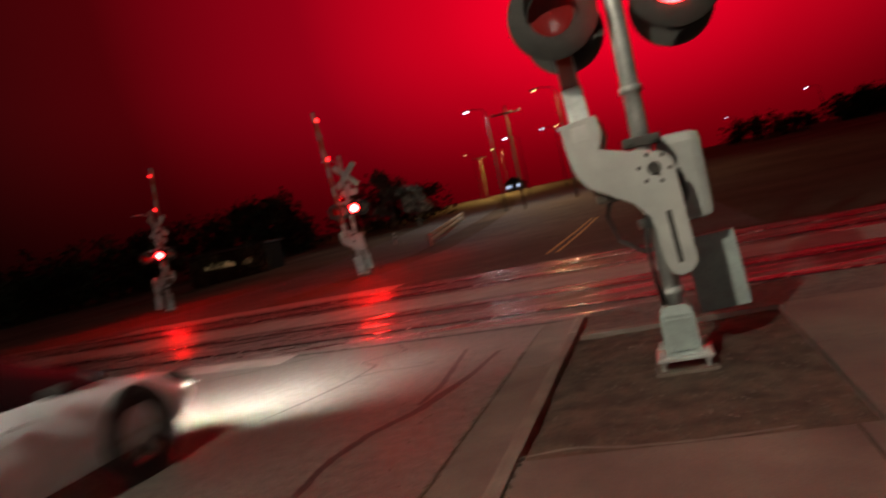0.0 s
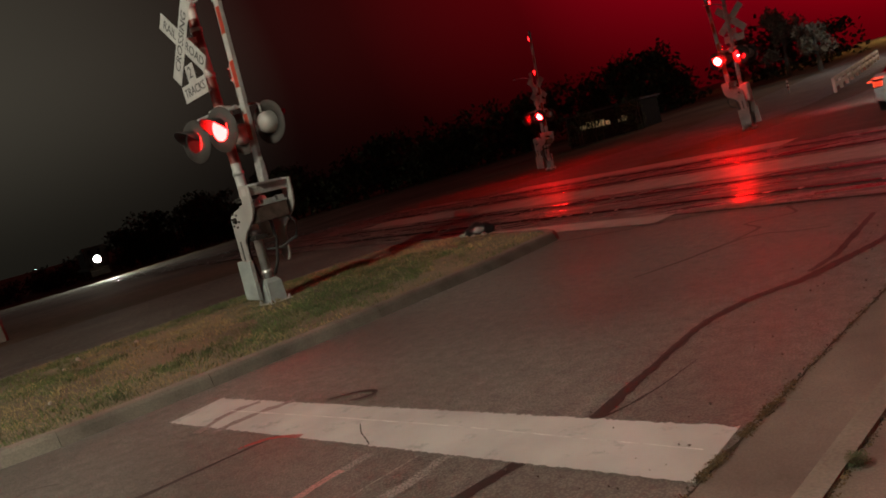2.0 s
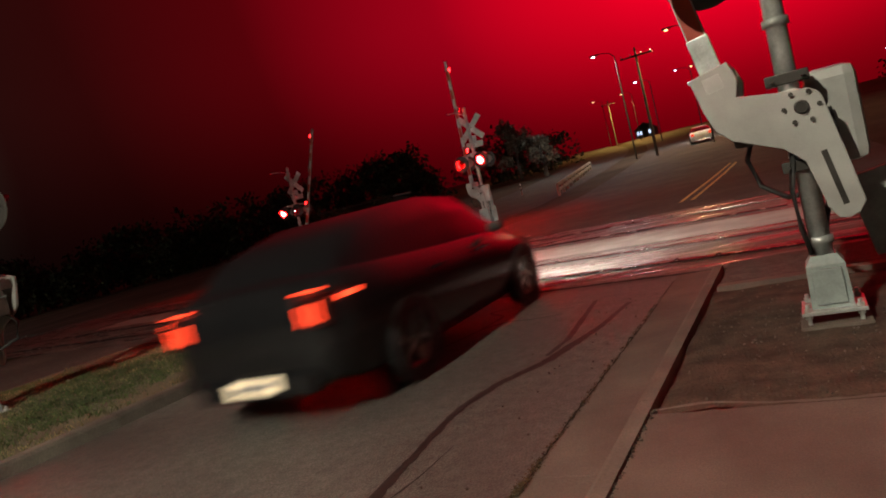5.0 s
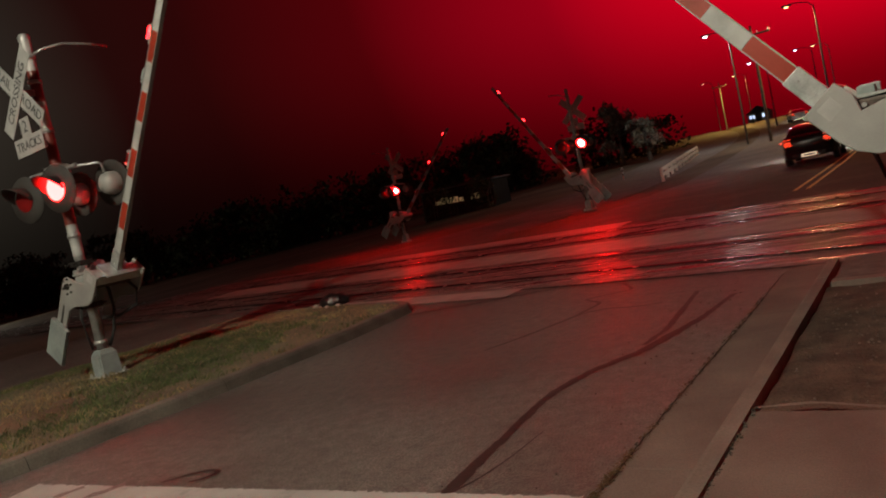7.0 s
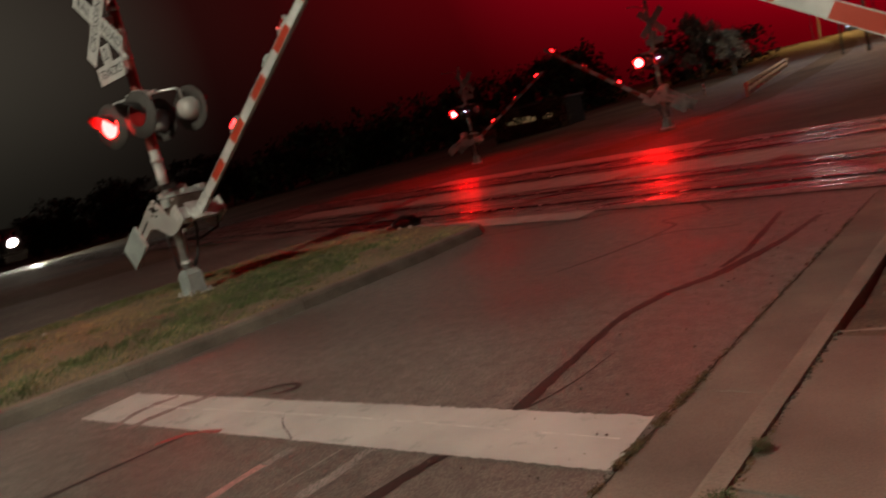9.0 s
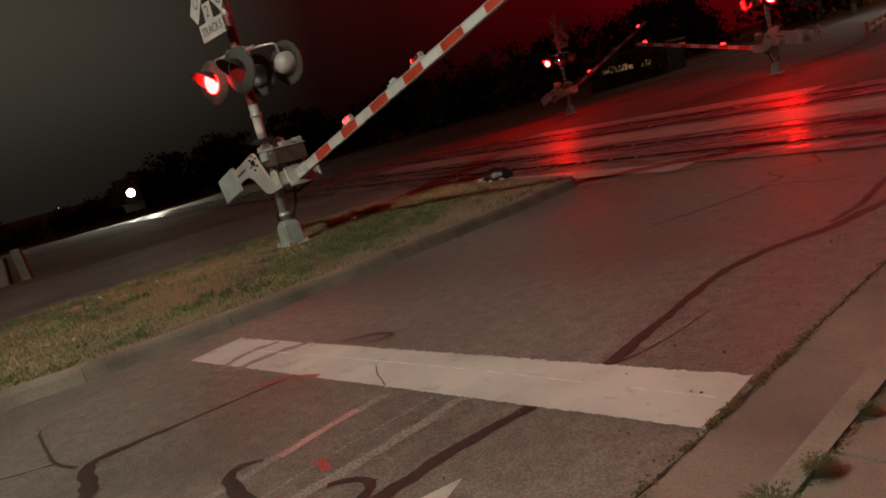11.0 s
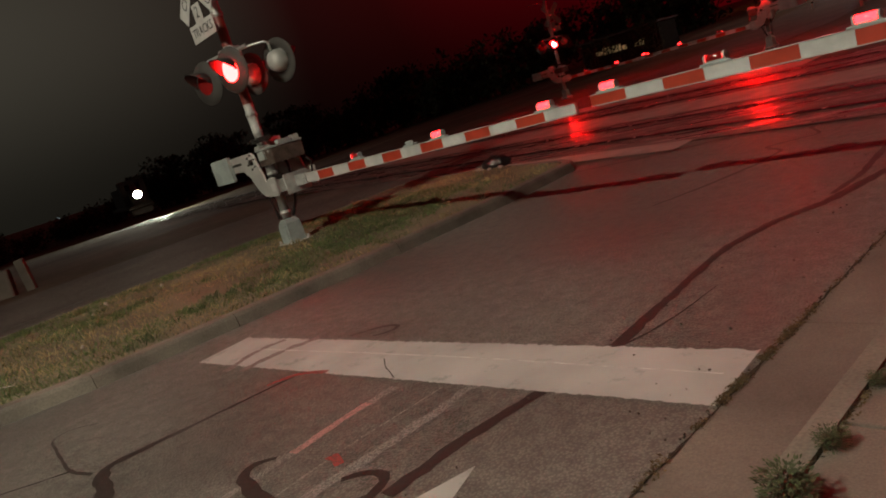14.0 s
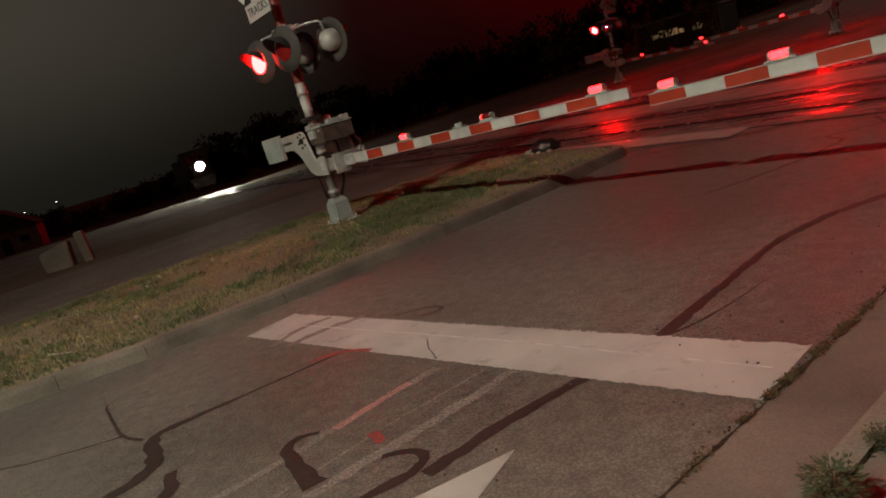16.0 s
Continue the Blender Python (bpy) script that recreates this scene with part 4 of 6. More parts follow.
def crossing_signal(m, side, length, plates, label, group="crossing signals"):
    """A flashing crossing signal with its gate; faces -y, its arm falls towards +x times side."""
    s = thing("crossing_signal", label, "crossing signal", m, group)
    bm = bmesh.new()
    box(bm, -0.21, 0.21, -0.21, 0.21, -0.16, -0.028, 0.012)
    part("foundation", bm, CONCRETE, s, "small concrete foundation")
    bm = bmesh.new()
    box(bm, -0.19, 0.19, -0.19, 0.19, 0.035, 0.06, 0.004)
    for sx in (-0.15, 0.15):
        for sy in (-0.15, 0.15):
            cyl(bm, (sx, sy, -0.04), (sx, sy, 0.11), 0.014, None, 8)
            cyl(bm, (sx, sy, 0.06), (sx, sy, 0.085), 0.026, None, 6)
            cyl(bm, (sx, sy, 0.012), (sx, sy, 0.035), 0.026, None, 6)
    part("base_plate", bm, GALV, s, "bolted steel base plate")
    bm = bmesh.new()
    for z0, z1, w0, w1 in ((0.06, 0.34, 0.125, 0.115), (0.34, 0.40, 0.115, 0.078)):
        vs = [[bm.verts.new((sx * w, sy * w, z)) for sx, sy in ((-1, -1), (1, -1), (1, 1), (-1, 1))] for z, w in ((z0, w0), (z1, w1))]
        for q in range(4):
            bm.faces.new((vs[0][q], vs[0][(q + 1) % 4], vs[1][(q + 1) % 4], vs[1][q]))
        bm.faces.new(vs[1])
    box(bm, -0.09, 0.09, -0.142, -0.112, 0.09, 0.32, 0.008)
    bmesh.ops.recalc_face_normals(bm, faces=bm.faces[:])
    part("junction_base", bm, BOX_GREY, s, "pale grey cast junction box at the foot")
    bm = bmesh.new()
    cyl(bm, (0, 0, 0.38), (0, 0, 4.52), 0.066, 0.062, 24)
    revolve(bm, [(0.072, 0.0), (0.072, 0.05), (0.05, 0.085), (0.001, 0.1)], 20, m=pose(0, 0, 4.50, 90))
    for z in (0.47, 1.05, 1.9, 2.80, 3.3, 3.93, 4.25):
        cyl(bm, (0, 0, z), (0, 0, z + 0.05), 0.082, None, 16)
    part("mast", bm, GALV, s, "round galvanised steel mast", True)
    if "grass median" in label:
        for k in range(7):
            bm = bmesh.new()
            z = 1.67 + 0.405 * k
            cyl(bm, (0, 0, z), (0, 0, z + 0.403), 0.0685, None, 24, caps=False)
            part("mast_band", bm, MAST_RED if k % 2 else MAST_WHITE, s, "dull red band" if k % 2 else "white band", True)
    bm = bmesh.new()
    box(bm, -0.05, 0.38, -0.11, 0.40, HUB - 0.11, HUB + 0.11, 0.02, m=Matrix.Diagonal((side, 1, 1, 1)))
    bmesh.ops.recalc_face_normals(bm, faces=bm.faces[:])
    gm = part("gate_mechanism", bm, MECHANISM, s, "rusty brown steel gate mechanism box")
    bm = bmesh.new()
    box(bm, -0.06, 0.39, -0.12, 0.41, HUB + 0.112, HUB + 0.135, 0.006, m=Matrix.Diagonal((side, 1, 1, 1)))
    box(bm, 0.26, 0.36, 0.05, 0.25, HUB + 0.135, HUB + 0.19, 0.01, m=Matrix.Diagonal((side, 1, 1, 1)))
    bmesh.ops.recalc_face_normals(bm, faces=bm.faces[:])
    for k, (x, y, z, dx, dy, dz) in enumerate(((0.02, -0.02, 0.135, 0.07, 0.09, 0.05), (0.30, 0.34, 0.135, 0.06, 0.05, 0.07), (0.12, -0.125, -0.02, 0.08, 0.02, 0.12))):
        b = bmesh.new()
        box(b, x - dx, x + dx, y - dy, y + dy, HUB + z, HUB + z + dz, 0.008, m=Matrix.Diagonal((side, 1, 1, 1)))
        bmesh.ops.recalc_face_normals(b, faces=b.faces[:])
        part("cover_plate", b, (GALV, ALU, BOX_GREY)[k], gm, "small pale cover plate")
    for x in (0.06, 0.19, 0.32):
        b = bmesh.new()
        cyl(b, (side * x, -0.112, HUB + 0.07), (side * x, -0.135, HUB + 0.07), 0.016, None, 6)
        part("bolt", b, GALV, gm)
    b = bmesh.new()
    tube(b, [(side * 0.30, 0.38, HUB - 0.08), (side * 0.36, 0.46, HUB - 0.22), (side * 0.30, 0.44, HUB - 0.42), (side * 0.14, 0.26, HUB - 0.52), (side * 0.03, 0.08, HUB - 0.50)], 0.02, 8)
    part("cable_loop", b, RUBBER, gm, "black cable loop", True)
    lid = bmesh.new()
    box(lid, -0.40, -0.08, 0.16, 0.40, HUB - 0.36, HUB + 0.28, 0.075, m=Matrix.Diagonal((side, 1, 1, 1)))
    bmesh.ops.recalc_face_normals(lid, faces=lid.faces[:])
    part("motor_cover", lid, ALU, gm, "pale rounded motor cover")
    part("mechanism_lid", bm, BOX_GREY, gm, "grey lid with a small box on it")
    for z in (HUB - 0.30, HUB + 0.26):
        bm = bmesh.new()
        box(bm, -0.13, 0.13, -0.10, 0.10, z - 0.035, z + 0.035, 0.008)
        for sx in (-0.09, 0.09):
            cyl(bm, (sx, -0.16, z), (sx, 0.16, z), 0.013, None, 8)
        part("mast_clamp", bm, DARK_STEEL, s, "bolted mast clamp")
    bm = bmesh.new()
    tube(bm, [(0.02, 0.1, 0.42), (0.06, 0.18, 0.6), (0.16, 0.2, 0.9), (0.22, 0.16, 1.15), (0.2, 0.1, 1.32)], 0.022, 8)
    tube(bm, [(-0.06, -0.09, 0.42), (-0.09, -0.1, 0.6), (-0.1, -0.12, 0.85), (-0.05, -0.1, 1.1)], 0.018, 8)
    part("cable_conduit", bm, RUBBER, s, "black flexible cable conduit", True)
    bm = bmesh.new()
    box(bm, -0.13, 0.13, -0.11, 0.11, 2.70, 2.86, 0.02)
    cyl(bm, (-0.44, 0, 2.78), (0.44, 0, 2.78), 0.024, None, 12)
    part("lamp_crossarm", bm, GALV, s, "junction box and crossarm of the lamps")
    for x in (-0.40, 0.40):
        for facing in (-1, 1):
            lamp_unit(s, x, facing, 11 if m.translation.x < -5 and m.translation.y < 10 else 0)
    # signs
    for tilt, words in ((45, (("RAIL", -0.335), ("ROAD", 0.335))), (-45, (("CROSSING", 0.0),))):
        mm = pose(0, -0.255 - (0.012 if tilt < 0 else 0), 3.81, 0, tilt, 0)
        bm = bmesh.new()
        box(bm, -0.61, 0.61, -0.003, 0.003, -0.115, 0.115, m=mm)
        board = part("crossbuck_board", bm, SIGN_WHITE, s, "white reflective crossbuck board")
        for word, off in words:
            writing(word, 0.175 if len(word) == 4 else 0.185, mm @ pose(off, -0.0055, 0), SIGN_BLACK, board)
    bm = bmesh.new()
    box(bm, -0.115, 0.115, -0.268, -0.262, 3.27, 3.50)
    box(bm, -0.35, 0.35, -0.268, -0.262, 3.04, 3.27)
    ts = part("track_sign", bm, SIGN_WHITE, s, "white sign for two tracks")
    writing("2", 0.22, pose(0, -0.2705, 3.385), SIGN_BLACK, ts)
    writing("TRACKS", 0.165, pose(0, -0.2705, 3.155), SIGN_BLACK, ts)
    for z in (3.15, 3.81):
        bm = bmesh.new()
        box(bm, -0.05, 0.05, -0.252, -0.06, z - 0.04, z + 0.04, 0.006)
        part("sign_bracket", bm, GALV, s)
    bm = bmesh.new()
    tube(bm, [(0, 0.02, 4.30), (0.12, 0.12, 4.36), (0.22, 0.36, 4.42), (0.26, 0.62, 4.42), (0.28, 0.95, 4.40)], 0.018, 8)
    part("bracket_arm", bm, GALV, s, "thin curved bracket near the top", True)
    bm = bmesh.new()
    q = 1 if m.to_3x3()[0][0] > 0 else -1
    box(bm, 0.40 * q - 0.02, 0.40 * q + 0.02, 0.655, 0.685, 2.485, 2.52, 0.005)
    part("indicator", bm, BLUE_LED, s, "tiny bluish indicator light")
    gate_arm(s, side, length, plates)
    return s


def at_ground(x, y, z, turn=0, rx=0, ry=0):
    return pose(x, y, z, rx, ry, turn)


crossing_signal(at_ground(-7.83, 2.84, 0.115, 0, 0, -0.5), 1, 5.38, "near", "galvanised crossing signal with striped gate on the grass median")
crossing_signal(at_ground(1.45, 2.97, 0.095), -1, 3.98, "far", "galvanised crossing signal standing in the dirt beside the kerb")
crossing_signal(at_ground(-20.0, 25.5, 0.02, 180, 0, -1.4), -1, 5.1, "near far", "far crossing signal beside the western road")
crossing_signal(at_ground(-9.5, 23.3, 0.02, 180), 1, 5.1, "near far", "far crossing signal on the median north of the tracks")


# ---------------------------------------------------------------- cars
CAR_GLASS = surface("dark_car_glass", (0.012, 0.012, 0.014), 0.08, var=0.05, bump=0.0)
TYRE = surface("tyre", (0.02, 0.02, 0.02), 0.8, var=0.2, bump=0.2)
RIM = surface("alloy_rim", (0.5, 0.5, 0.5), 0.3, 0.9, var=0.15, bump=0.0)
TAIL = glow("tail_lamp", (1.0, 0.06, 0.02), 2.6)
TAIL_GLASS = surface("tail_glass", (0.05, 0.008, 0.008), 0.15, var=0.1, bump=0.0)
# the light on the rear plate, put into the plate as emission
PLATE_GLOW = glow("self_glowing_plate", (1.0, 0.82, 0.55), 0.55)
HEADLAMP = glow("headlamp", (1.0, 0.93, 0.8), 10000.0)
PLATE_BAR = surface("plate_bar", (0.05, 0.07, 0.12), 0.5, var=0.1, bump=0.0)


def car(name, label, paint, length, width, height, roof):
    """A car at the origin, nose towards +y. roof: list of (y, z) of the cabin's outline from tail to nose."""
    c = thing(name, label, "car")
    L, Wd = length / 2, width / 2
    # lower body: stations of (y, half width, bottom, belt, belt half width)
    st = [(-L, 0.72, 0.42, 0.86, 0.66), (-L + 0.06, 0.86, 0.30, 0.98, 0.78), (-L + 0.35, 0.95, 0.24, 1.05, 0.86), (-L + 1.0, 1.0, 0.20, 1.02, 0.88), (-L + 2.0, 0.99, 0.19, 0.97, 0.88), (0.3, 0.98, 0.19, 0.95, 0.88),
          (L - 1.6, 0.99, 0.19, 0.93, 0.87), (L - 0.9, 0.98, 0.20, 0.86, 0.82), (L - 0.35, 0.92, 0.24, 0.76, 0.70), (L - 0.06, 0.80, 0.30, 0.66, 0.55), (L, 0.68, 0.40, 0.58, 0.45)]
    bm = bmesh.new()
    rings = []
    k = height / 1.45
    for y, w, b, t, tw in st:
        w, tw, b, t = w * Wd, tw * Wd, b, t * k
        sec = [(0, b), (w * 0.8, b), (w * 0.95, b + 0.05), (w, b + (t - b) * 0.45), (w * 0.985, b + (t - b) * 0.72), (tw + 0.03, t - 0.03), (tw - 0.04, t), (0, t + 0.02)]
        full = sec + [(-x, z) for x, z in reversed(sec[1:-1])]
        rings.append([bm.verts.new((x, y, z)) for x, z in full])
    n = len(rings[0])
    for a, b in zip(rings, rings[1:]):
        for q in range(n):
            bm.faces.new((a[q], a[(q + 1) % n], b[(q + 1) % n], b[q]))
    bm.faces.new(rings[0])
    bm.faces.new(list(reversed(rings[-1])))
    bmesh.ops.recalc_face_normals(bm, faces=bm.faces[:])
    body = part("body", bm, paint, c, smooth=True)
    # cabin
    bm = bmesh.new()
    rr = []
    for y, z in roof:
        zb = 0.93 * k
        top = (z - zb) / (height - zb)
        rr.append([bm.verts.new(p) for p in ((0.87 * Wd, y, zb - 0.02), (0.80 * Wd, y, zb + (z - zb) * 0.55), ((0.80 - 0.16 * top) * Wd, y, zb + (z - zb) * 0.93), (0.5 * Wd, y, z), (-0.5 * Wd, y, z), (-(0.80 - 0.16 * top) * Wd, y, zb + (z - zb) * 0.93), (-0.80 * Wd, y, zb + (z - zb) * 0.55), (-0.87 * Wd, y, zb - 0.02))])
    for a, b in zip(rr, rr[1:]):
        for q in range(7):
            f = bm.faces.new((a[q], a[q + 1], b[q + 1], b[q]))
            mid = (a[q].co.y + b[q].co.y) / 2
            side = q in (0, 1, 5, 6) and -1.6 < mid < 1.0
            sloped = abs(a[3].co.z - b[3].co.z) > 0.10 and 2 <= q <= 4
            f.material_index = 1 if (side or sloped) else 0
    bmesh.ops.recalc_face_normals(bm, faces=bm.faces[:])
    part("cabin", bm, [paint, CAR_GLASS], c, "roof and dark windows", True)
    for s in (-1, 1):
        t = bmesh.new()
        box(t, s * 0.73 * Wd - 0.12, s * 0.73 * Wd + 0.12, -L - 0.005, -L + 0.22, 0.68 * k, 0.92 * k, 0.03)
        tl = part("tail_lamp", t, TAIL_GLASS, c, "red tail lamp")
        for q in range(3):
            b = bmesh.new()
            xx = s * (0.64 + 0.085 * q) * Wd
            box(b, xx - 0.013, xx + 0.013, -L - 0.012, -L + 0.02, 0.72 * k, 0.865 * k)
            part("tail_glow_bar", b, TAIL, tl, "glowing red bar")
        # two added glowing strips, for the red reflection on the body over the lamps
        b = bmesh.new()
        box(b, s * 0.98 * Wd - 0.02, s * 0.98 * Wd + 0.008, -L + 0.10, -L + 0.34, 0.86 * k, 0.895 * k, m=pose(0, 0, 0))
        part("tail_glow_bar", b, TAIL, tl, "glowing red streak")
        b = bmesh.new()
        box(b, s * 0.73 * Wd - 0.12, s * 0.73 * Wd + 0.12, -L + 0.02, -L + 0.045, 0.945 * k, 0.96 * k)
        part("tail_glow_bar", b, TAIL, tl, "thin glowing bar over the tail lamp")
        h = bmesh.new()
        revolve(h, [(0.001, -0.0), (0.07, 0.0)], 16, m=pose(s * 0.66 * Wd, L - 0.05, 0.62 * k, -3.5, 0, 0))
        bmesh.ops.recalc_face_normals(h, faces=h.faces[:])
        hl = part("headlight", h, HEADLAMP, c, "bright white headlight")
        h = bmesh.new()
        revolve(h, [(0.086, 0.02), (0.086, 0.0), (0.08, -0.06), (0.05, -0.12), (0.001, -0.13)], 16, m=pose(s * 0.66 * Wd, L - 0.052, 0.62 * k, -3.5, 0, 0))
        part("headlight_bowl", h, BLACK, hl, "dark lamp bowl", True)
        # made-up shield that keeps the headlight off the road close ahead
        h = bmesh.new()
        box(h, s * 0.66 * Wd - 0.10, s * 0.66 * Wd + 0.10, L - 0.10, L + 0.06, 0.62 * k - 0.088, 0.62 * k - 0.074, 0.004)
        part("beam_shield", h, BLACK, hl, "added dark shield blocking the lamp's downward light")
        mi = bmesh.new()
        box(mi, s * 1.0 * Wd - 0.06 * s, s * 1.0 * Wd + 0.10 * s, 0.70, 0.80, 0.92 * k, 1.01 * k, 0.03)
        bmesh.ops.recalc_face_normals(mi, faces=mi.faces[:])
        part("door_mirror", mi, BLACK, c, "dark door mirror")
        b = bmesh.new()
        for yy in (-0.75, 0.3):
            box(b, s * 0.985 * Wd - 0.01, s * 0.985 * Wd + 0.02, yy, yy + 0.2, 0.80 * k, 0.83 * k, 0.006)
        part("door_handles", b, paint, c)
        for yy in (-L + 1.0, L - 0.92):
            w = new("wheel")
            w.parent = c
            w.location = (s * (Wd - 0.11), yy, 0.335)
            b = bmesh.new()
            revolve(b, [(0.22, -0.10), (0.30, -0.11), (0.33, -0.085), (0.335, 0.0), (0.33, 0.085), (0.30, 0.11), (0.22, 0.10), (0.22, -0.10)], 28, m=pose(0, 0, 0, 0, 0, 90))
            part("tyre", b, TYRE, w, smooth=True)
            b = bmesh.new()
            revolve(b, [(0.225, 0.105), (0.215, 0.07), (0.20, 0.06), (0.19, -0.02)], 24, m=pose(0, 0, 0, 0, 0, -90 * s))
            for q in range(5):
                a = q * 2 * math.pi / 5
                box(b, 0.045, 0.075, -0.022, 0.022, 0.03, 0.21, 0.006, m=pose(0, 0, 0, math.degrees(a), 0, 0) if s > 0 else pose(0, 0, 0, 0, 0, 180) @ pose(0, 0, 0, math.degrees(a), 0, 0))
            cyl(b, (0.03 * s, 0, 0), (0.085 * s, 0, 0), 0.05, 0.04, 12)
            part("rim", b, RIM, w)
            WHEELS.append((w, tuple(w.location), c))
            b = bmesh.new()
            revolve(b, [(0.345, -0.0), (0.375, 0.02), (0.375, 0.06), (0.30, 0.06)], 24, m=pose(s * (Wd - 0.055), yy, 0.335, 0, 0, 90 * s) @ Matrix.Diagonal((1, -1, 1, 1)))
            part("wheel_arch", b, BLACK, c)
    b = bmesh.new()
    box(b, -0.26, 0.26, -L - 0.046, -L - 0.036, 0.27 * k, 0.39 * k, 0.004)
    pl = part("number_plate", b, PLATE_GLOW, c, "small rear plate with a glow of its own")
    b = bmesh.new()
    box(b, -0.18, 0.18, -L - 0.050, -L - 0.046, 0.305 * k, 0.355 * k)
    part("plate_bar", b, PLATE_BAR, pl)
    b = bmesh.new()
    box(b, -0.62 * Wd, 0.62 * Wd, -L - 0.035, -L + 0.1, 0.24, 0.40 * k, 0.03)
    part("rear_bumper", b, paint, c)
    return c


WHITE_PAINT = surface("white_car_paint", (0.70, 0.80, 0.86), 0.30, 0.0, var=0.05, bump=0.0)
BLACK_PAINT = surface("black_car_paint", (0.012, 0.012, 0.014), 0.2, 0.0, var=0.05, bump=0.0)
white_car = car("white_sedan", "white saloon car driving away over the crossing", WHITE_PAINT, 4.78, 1.80, 1.29,
                [(-2.05, 0.86), (-1.65, 1.01), (-1.3, 1.13), (-0.75, 1.26), (0.0, 1.29), (0.5, 1.25), (1.3, 0.86)])
black_car = car("black_car", "black car driving away with lit red tail lamps", BLACK_PAINT, 4.7, 1.86, 1.52,
                [(-2.15, 0.98), (-1.75, 1.33), (-1.1, 1.49), (0.0, 1.52), (0.55, 1.47), (1.3, 0.98)])


# ---------------------------------------------------------------- the train
TRAIN_PAINT = surface("dark_locomotive_paint", (0.012, 0.012, 0.014), 0.5, var=0.3, scale=1.0, bump=0.1)
TRAIN_LIGHT = glow("locomotive_headlight", (1.0, 0.94, 0.74), 1800.0)


def locomotive():
    """A locomotive whose nose looks along +x, standing on its rails."""
    t = thing("locomotive", "dark locomotive with a dazzling headlight coming along the track", "train")
    for name, b, lab in (("frame", (-17, 0.2, -1.5, 1.5, 1.05, 1.45), ""), ("hood", (-16.5, -3.6, -0.95, 0.95, 1.45, 4.0), "long engine hood"), ("cab", (-3.6, -1.3, -1.5, 1.5, 1.45, 4.6), "driver's cab"), ("nose", (-1.3, 0.0, -0.85, 0.85, 1.45, 2.9), "short nose")):
        bm = bmesh.new()
        box(bm, *b, 0.08)
        part(name, bm, TRAIN_PAINT, t, lab)
    for y in (-0.9, 0.35):
        bm = bmesh.new()
        box(bm, -1.30, -1.285, y, y + 0.55, 3.35, 4.1, 0.004)
        part("windscreen", bm, CAR_GLASS, t, "dark windscreen pane")
    bm = bmesh.new()
    revolve(bm, [(0.001, 0.0), (0.44, 0.0)], 28, m=pose(0.592, 0, 2.62, 0, 0, 90))
    bmesh.ops.recalc_face_normals(bm, faces=bm.faces[:])
    part("headlight", bm, TRAIN_LIGHT, t, "dazzling warm white headlight")
    bm = bmesh.new()
    cyl(bm, (-0.02, 0, 2.62), (0.585, 0, 2.62), 0.50, 0.53, 28)
    part("headlight_housing", bm, TRAIN_PAINT, t, "dark round lamp housing")
    for x in (-14.5, -12.5, -4.5, -2.5):
        for y in (-0.75, 0.75):
            bm = bmesh.new()
            cyl(bm, (x, y - 0.07, 0.5), (x, y + 0.07, 0.5), 0.5, None, 20)
            part("wheel", bm, DARK_STEEL, t, "steel wheel")
    bm = bmesh.new()
    box(bm, -0.2, 0.25, -1.3, 1.3, 0.25, 1.0, 0.05)
    part("plough", bm, TRAIN_PAINT, t)
    return t


train = locomotive()


# ---------------------------------------------------------------- distance: lamps, poles, houses, trees
def street_lamp(m, colour, strength, label, height=9.0, reach=1.6, group="street lamps"):
    s = thing("street_lamp", label, "street lamp", m, group)
    bm = bmesh.new()
    cyl(bm, (reach, 0, 0), (reach, 0, height - 0.4), 0.08, 0.05, 12)
    part("pole", bm, BLACK, s, "tapered dark metal pole")
    bm = bmesh.new()
    tube(bm, [(reach, 0, height - 0.45), (reach * 0.8, 0, height - 0.1), (reach * 0.4, 0, height + 0.08), (0.2, 0, height + 0.1)], 0.035, 8)
    part("bracket", bm, BLACK, s)
    bm = bmesh.new()
    box(bm, -0.35, 0.3, -0.14, 0.14, height, height + 0.14, 0.05)
    part("head", bm, BLACK, s, "flat lamp head")
    bm = bmesh.new()
    revolve(bm, [(0.001, 0.10), (0.09, 0.085), (0.13, 0.05), (0.14, 0.0)], 12, m=pose(-0.05, 0, height - 0.002, -90, 0, 0))
    bmesh.ops.recalc_face_normals(bm, faces=bm.faces[:])
    part("lamp_glass", bm, glow("lamp_glass", colour, strength), s, "glowing lamp glass")
    return s


EYE = Vector((1.476, -2.339, 1.42))


def away(x, y, z, d):
    """The place d metres off in the direction of a place 80 m off."""
    return EYE + (Vector((x, y, z)) - EYE) * (d / 80.0)


COOL, WARM = (0.8, 0.95, 1.0), (1.0, 0.62, 0.22)
for x, y, z, d, colour, st in ((-16.15, 75.7, 12.2, 62, COOL, 9), (-12.7, 76.4, 8.54, 92, COOL, 10), (-8.66, 77.0, 12.85, 58, WARM, 4.5), (-8.62, 77.0, 8.65, 95, COOL, 5),
                               (-7.1, 77.2, 8.65, 104, WARM, 4.5), (-14.3, 76.0, 7.7, 128, WARM, 4), (-17.2, 75.4, 7.64, 145, WARM, 3.5), (17.1, 76.1, 6.35, 120, COOL, 10), (9.6, 77.25, 5.31, 150, COOL, 7),
                               (-76.1, 17.2, 1.69, 240, COOL, 7), (-77.2, 12.0, 2.31, 170, COOL, 5), (-77.7, 9.15, 2.16, 180, COOL, 5)):
    p = away(x, y, z, d)
    gz = ground_z(p.x, p.y) - 0.1
    street_lamp(pose(p.x, p.y, gz), colour, st, "tall street lamp with a cool white lamp" if colour == COOL else "tall street lamp with an orange lamp", max(3.0, p.z - gz))
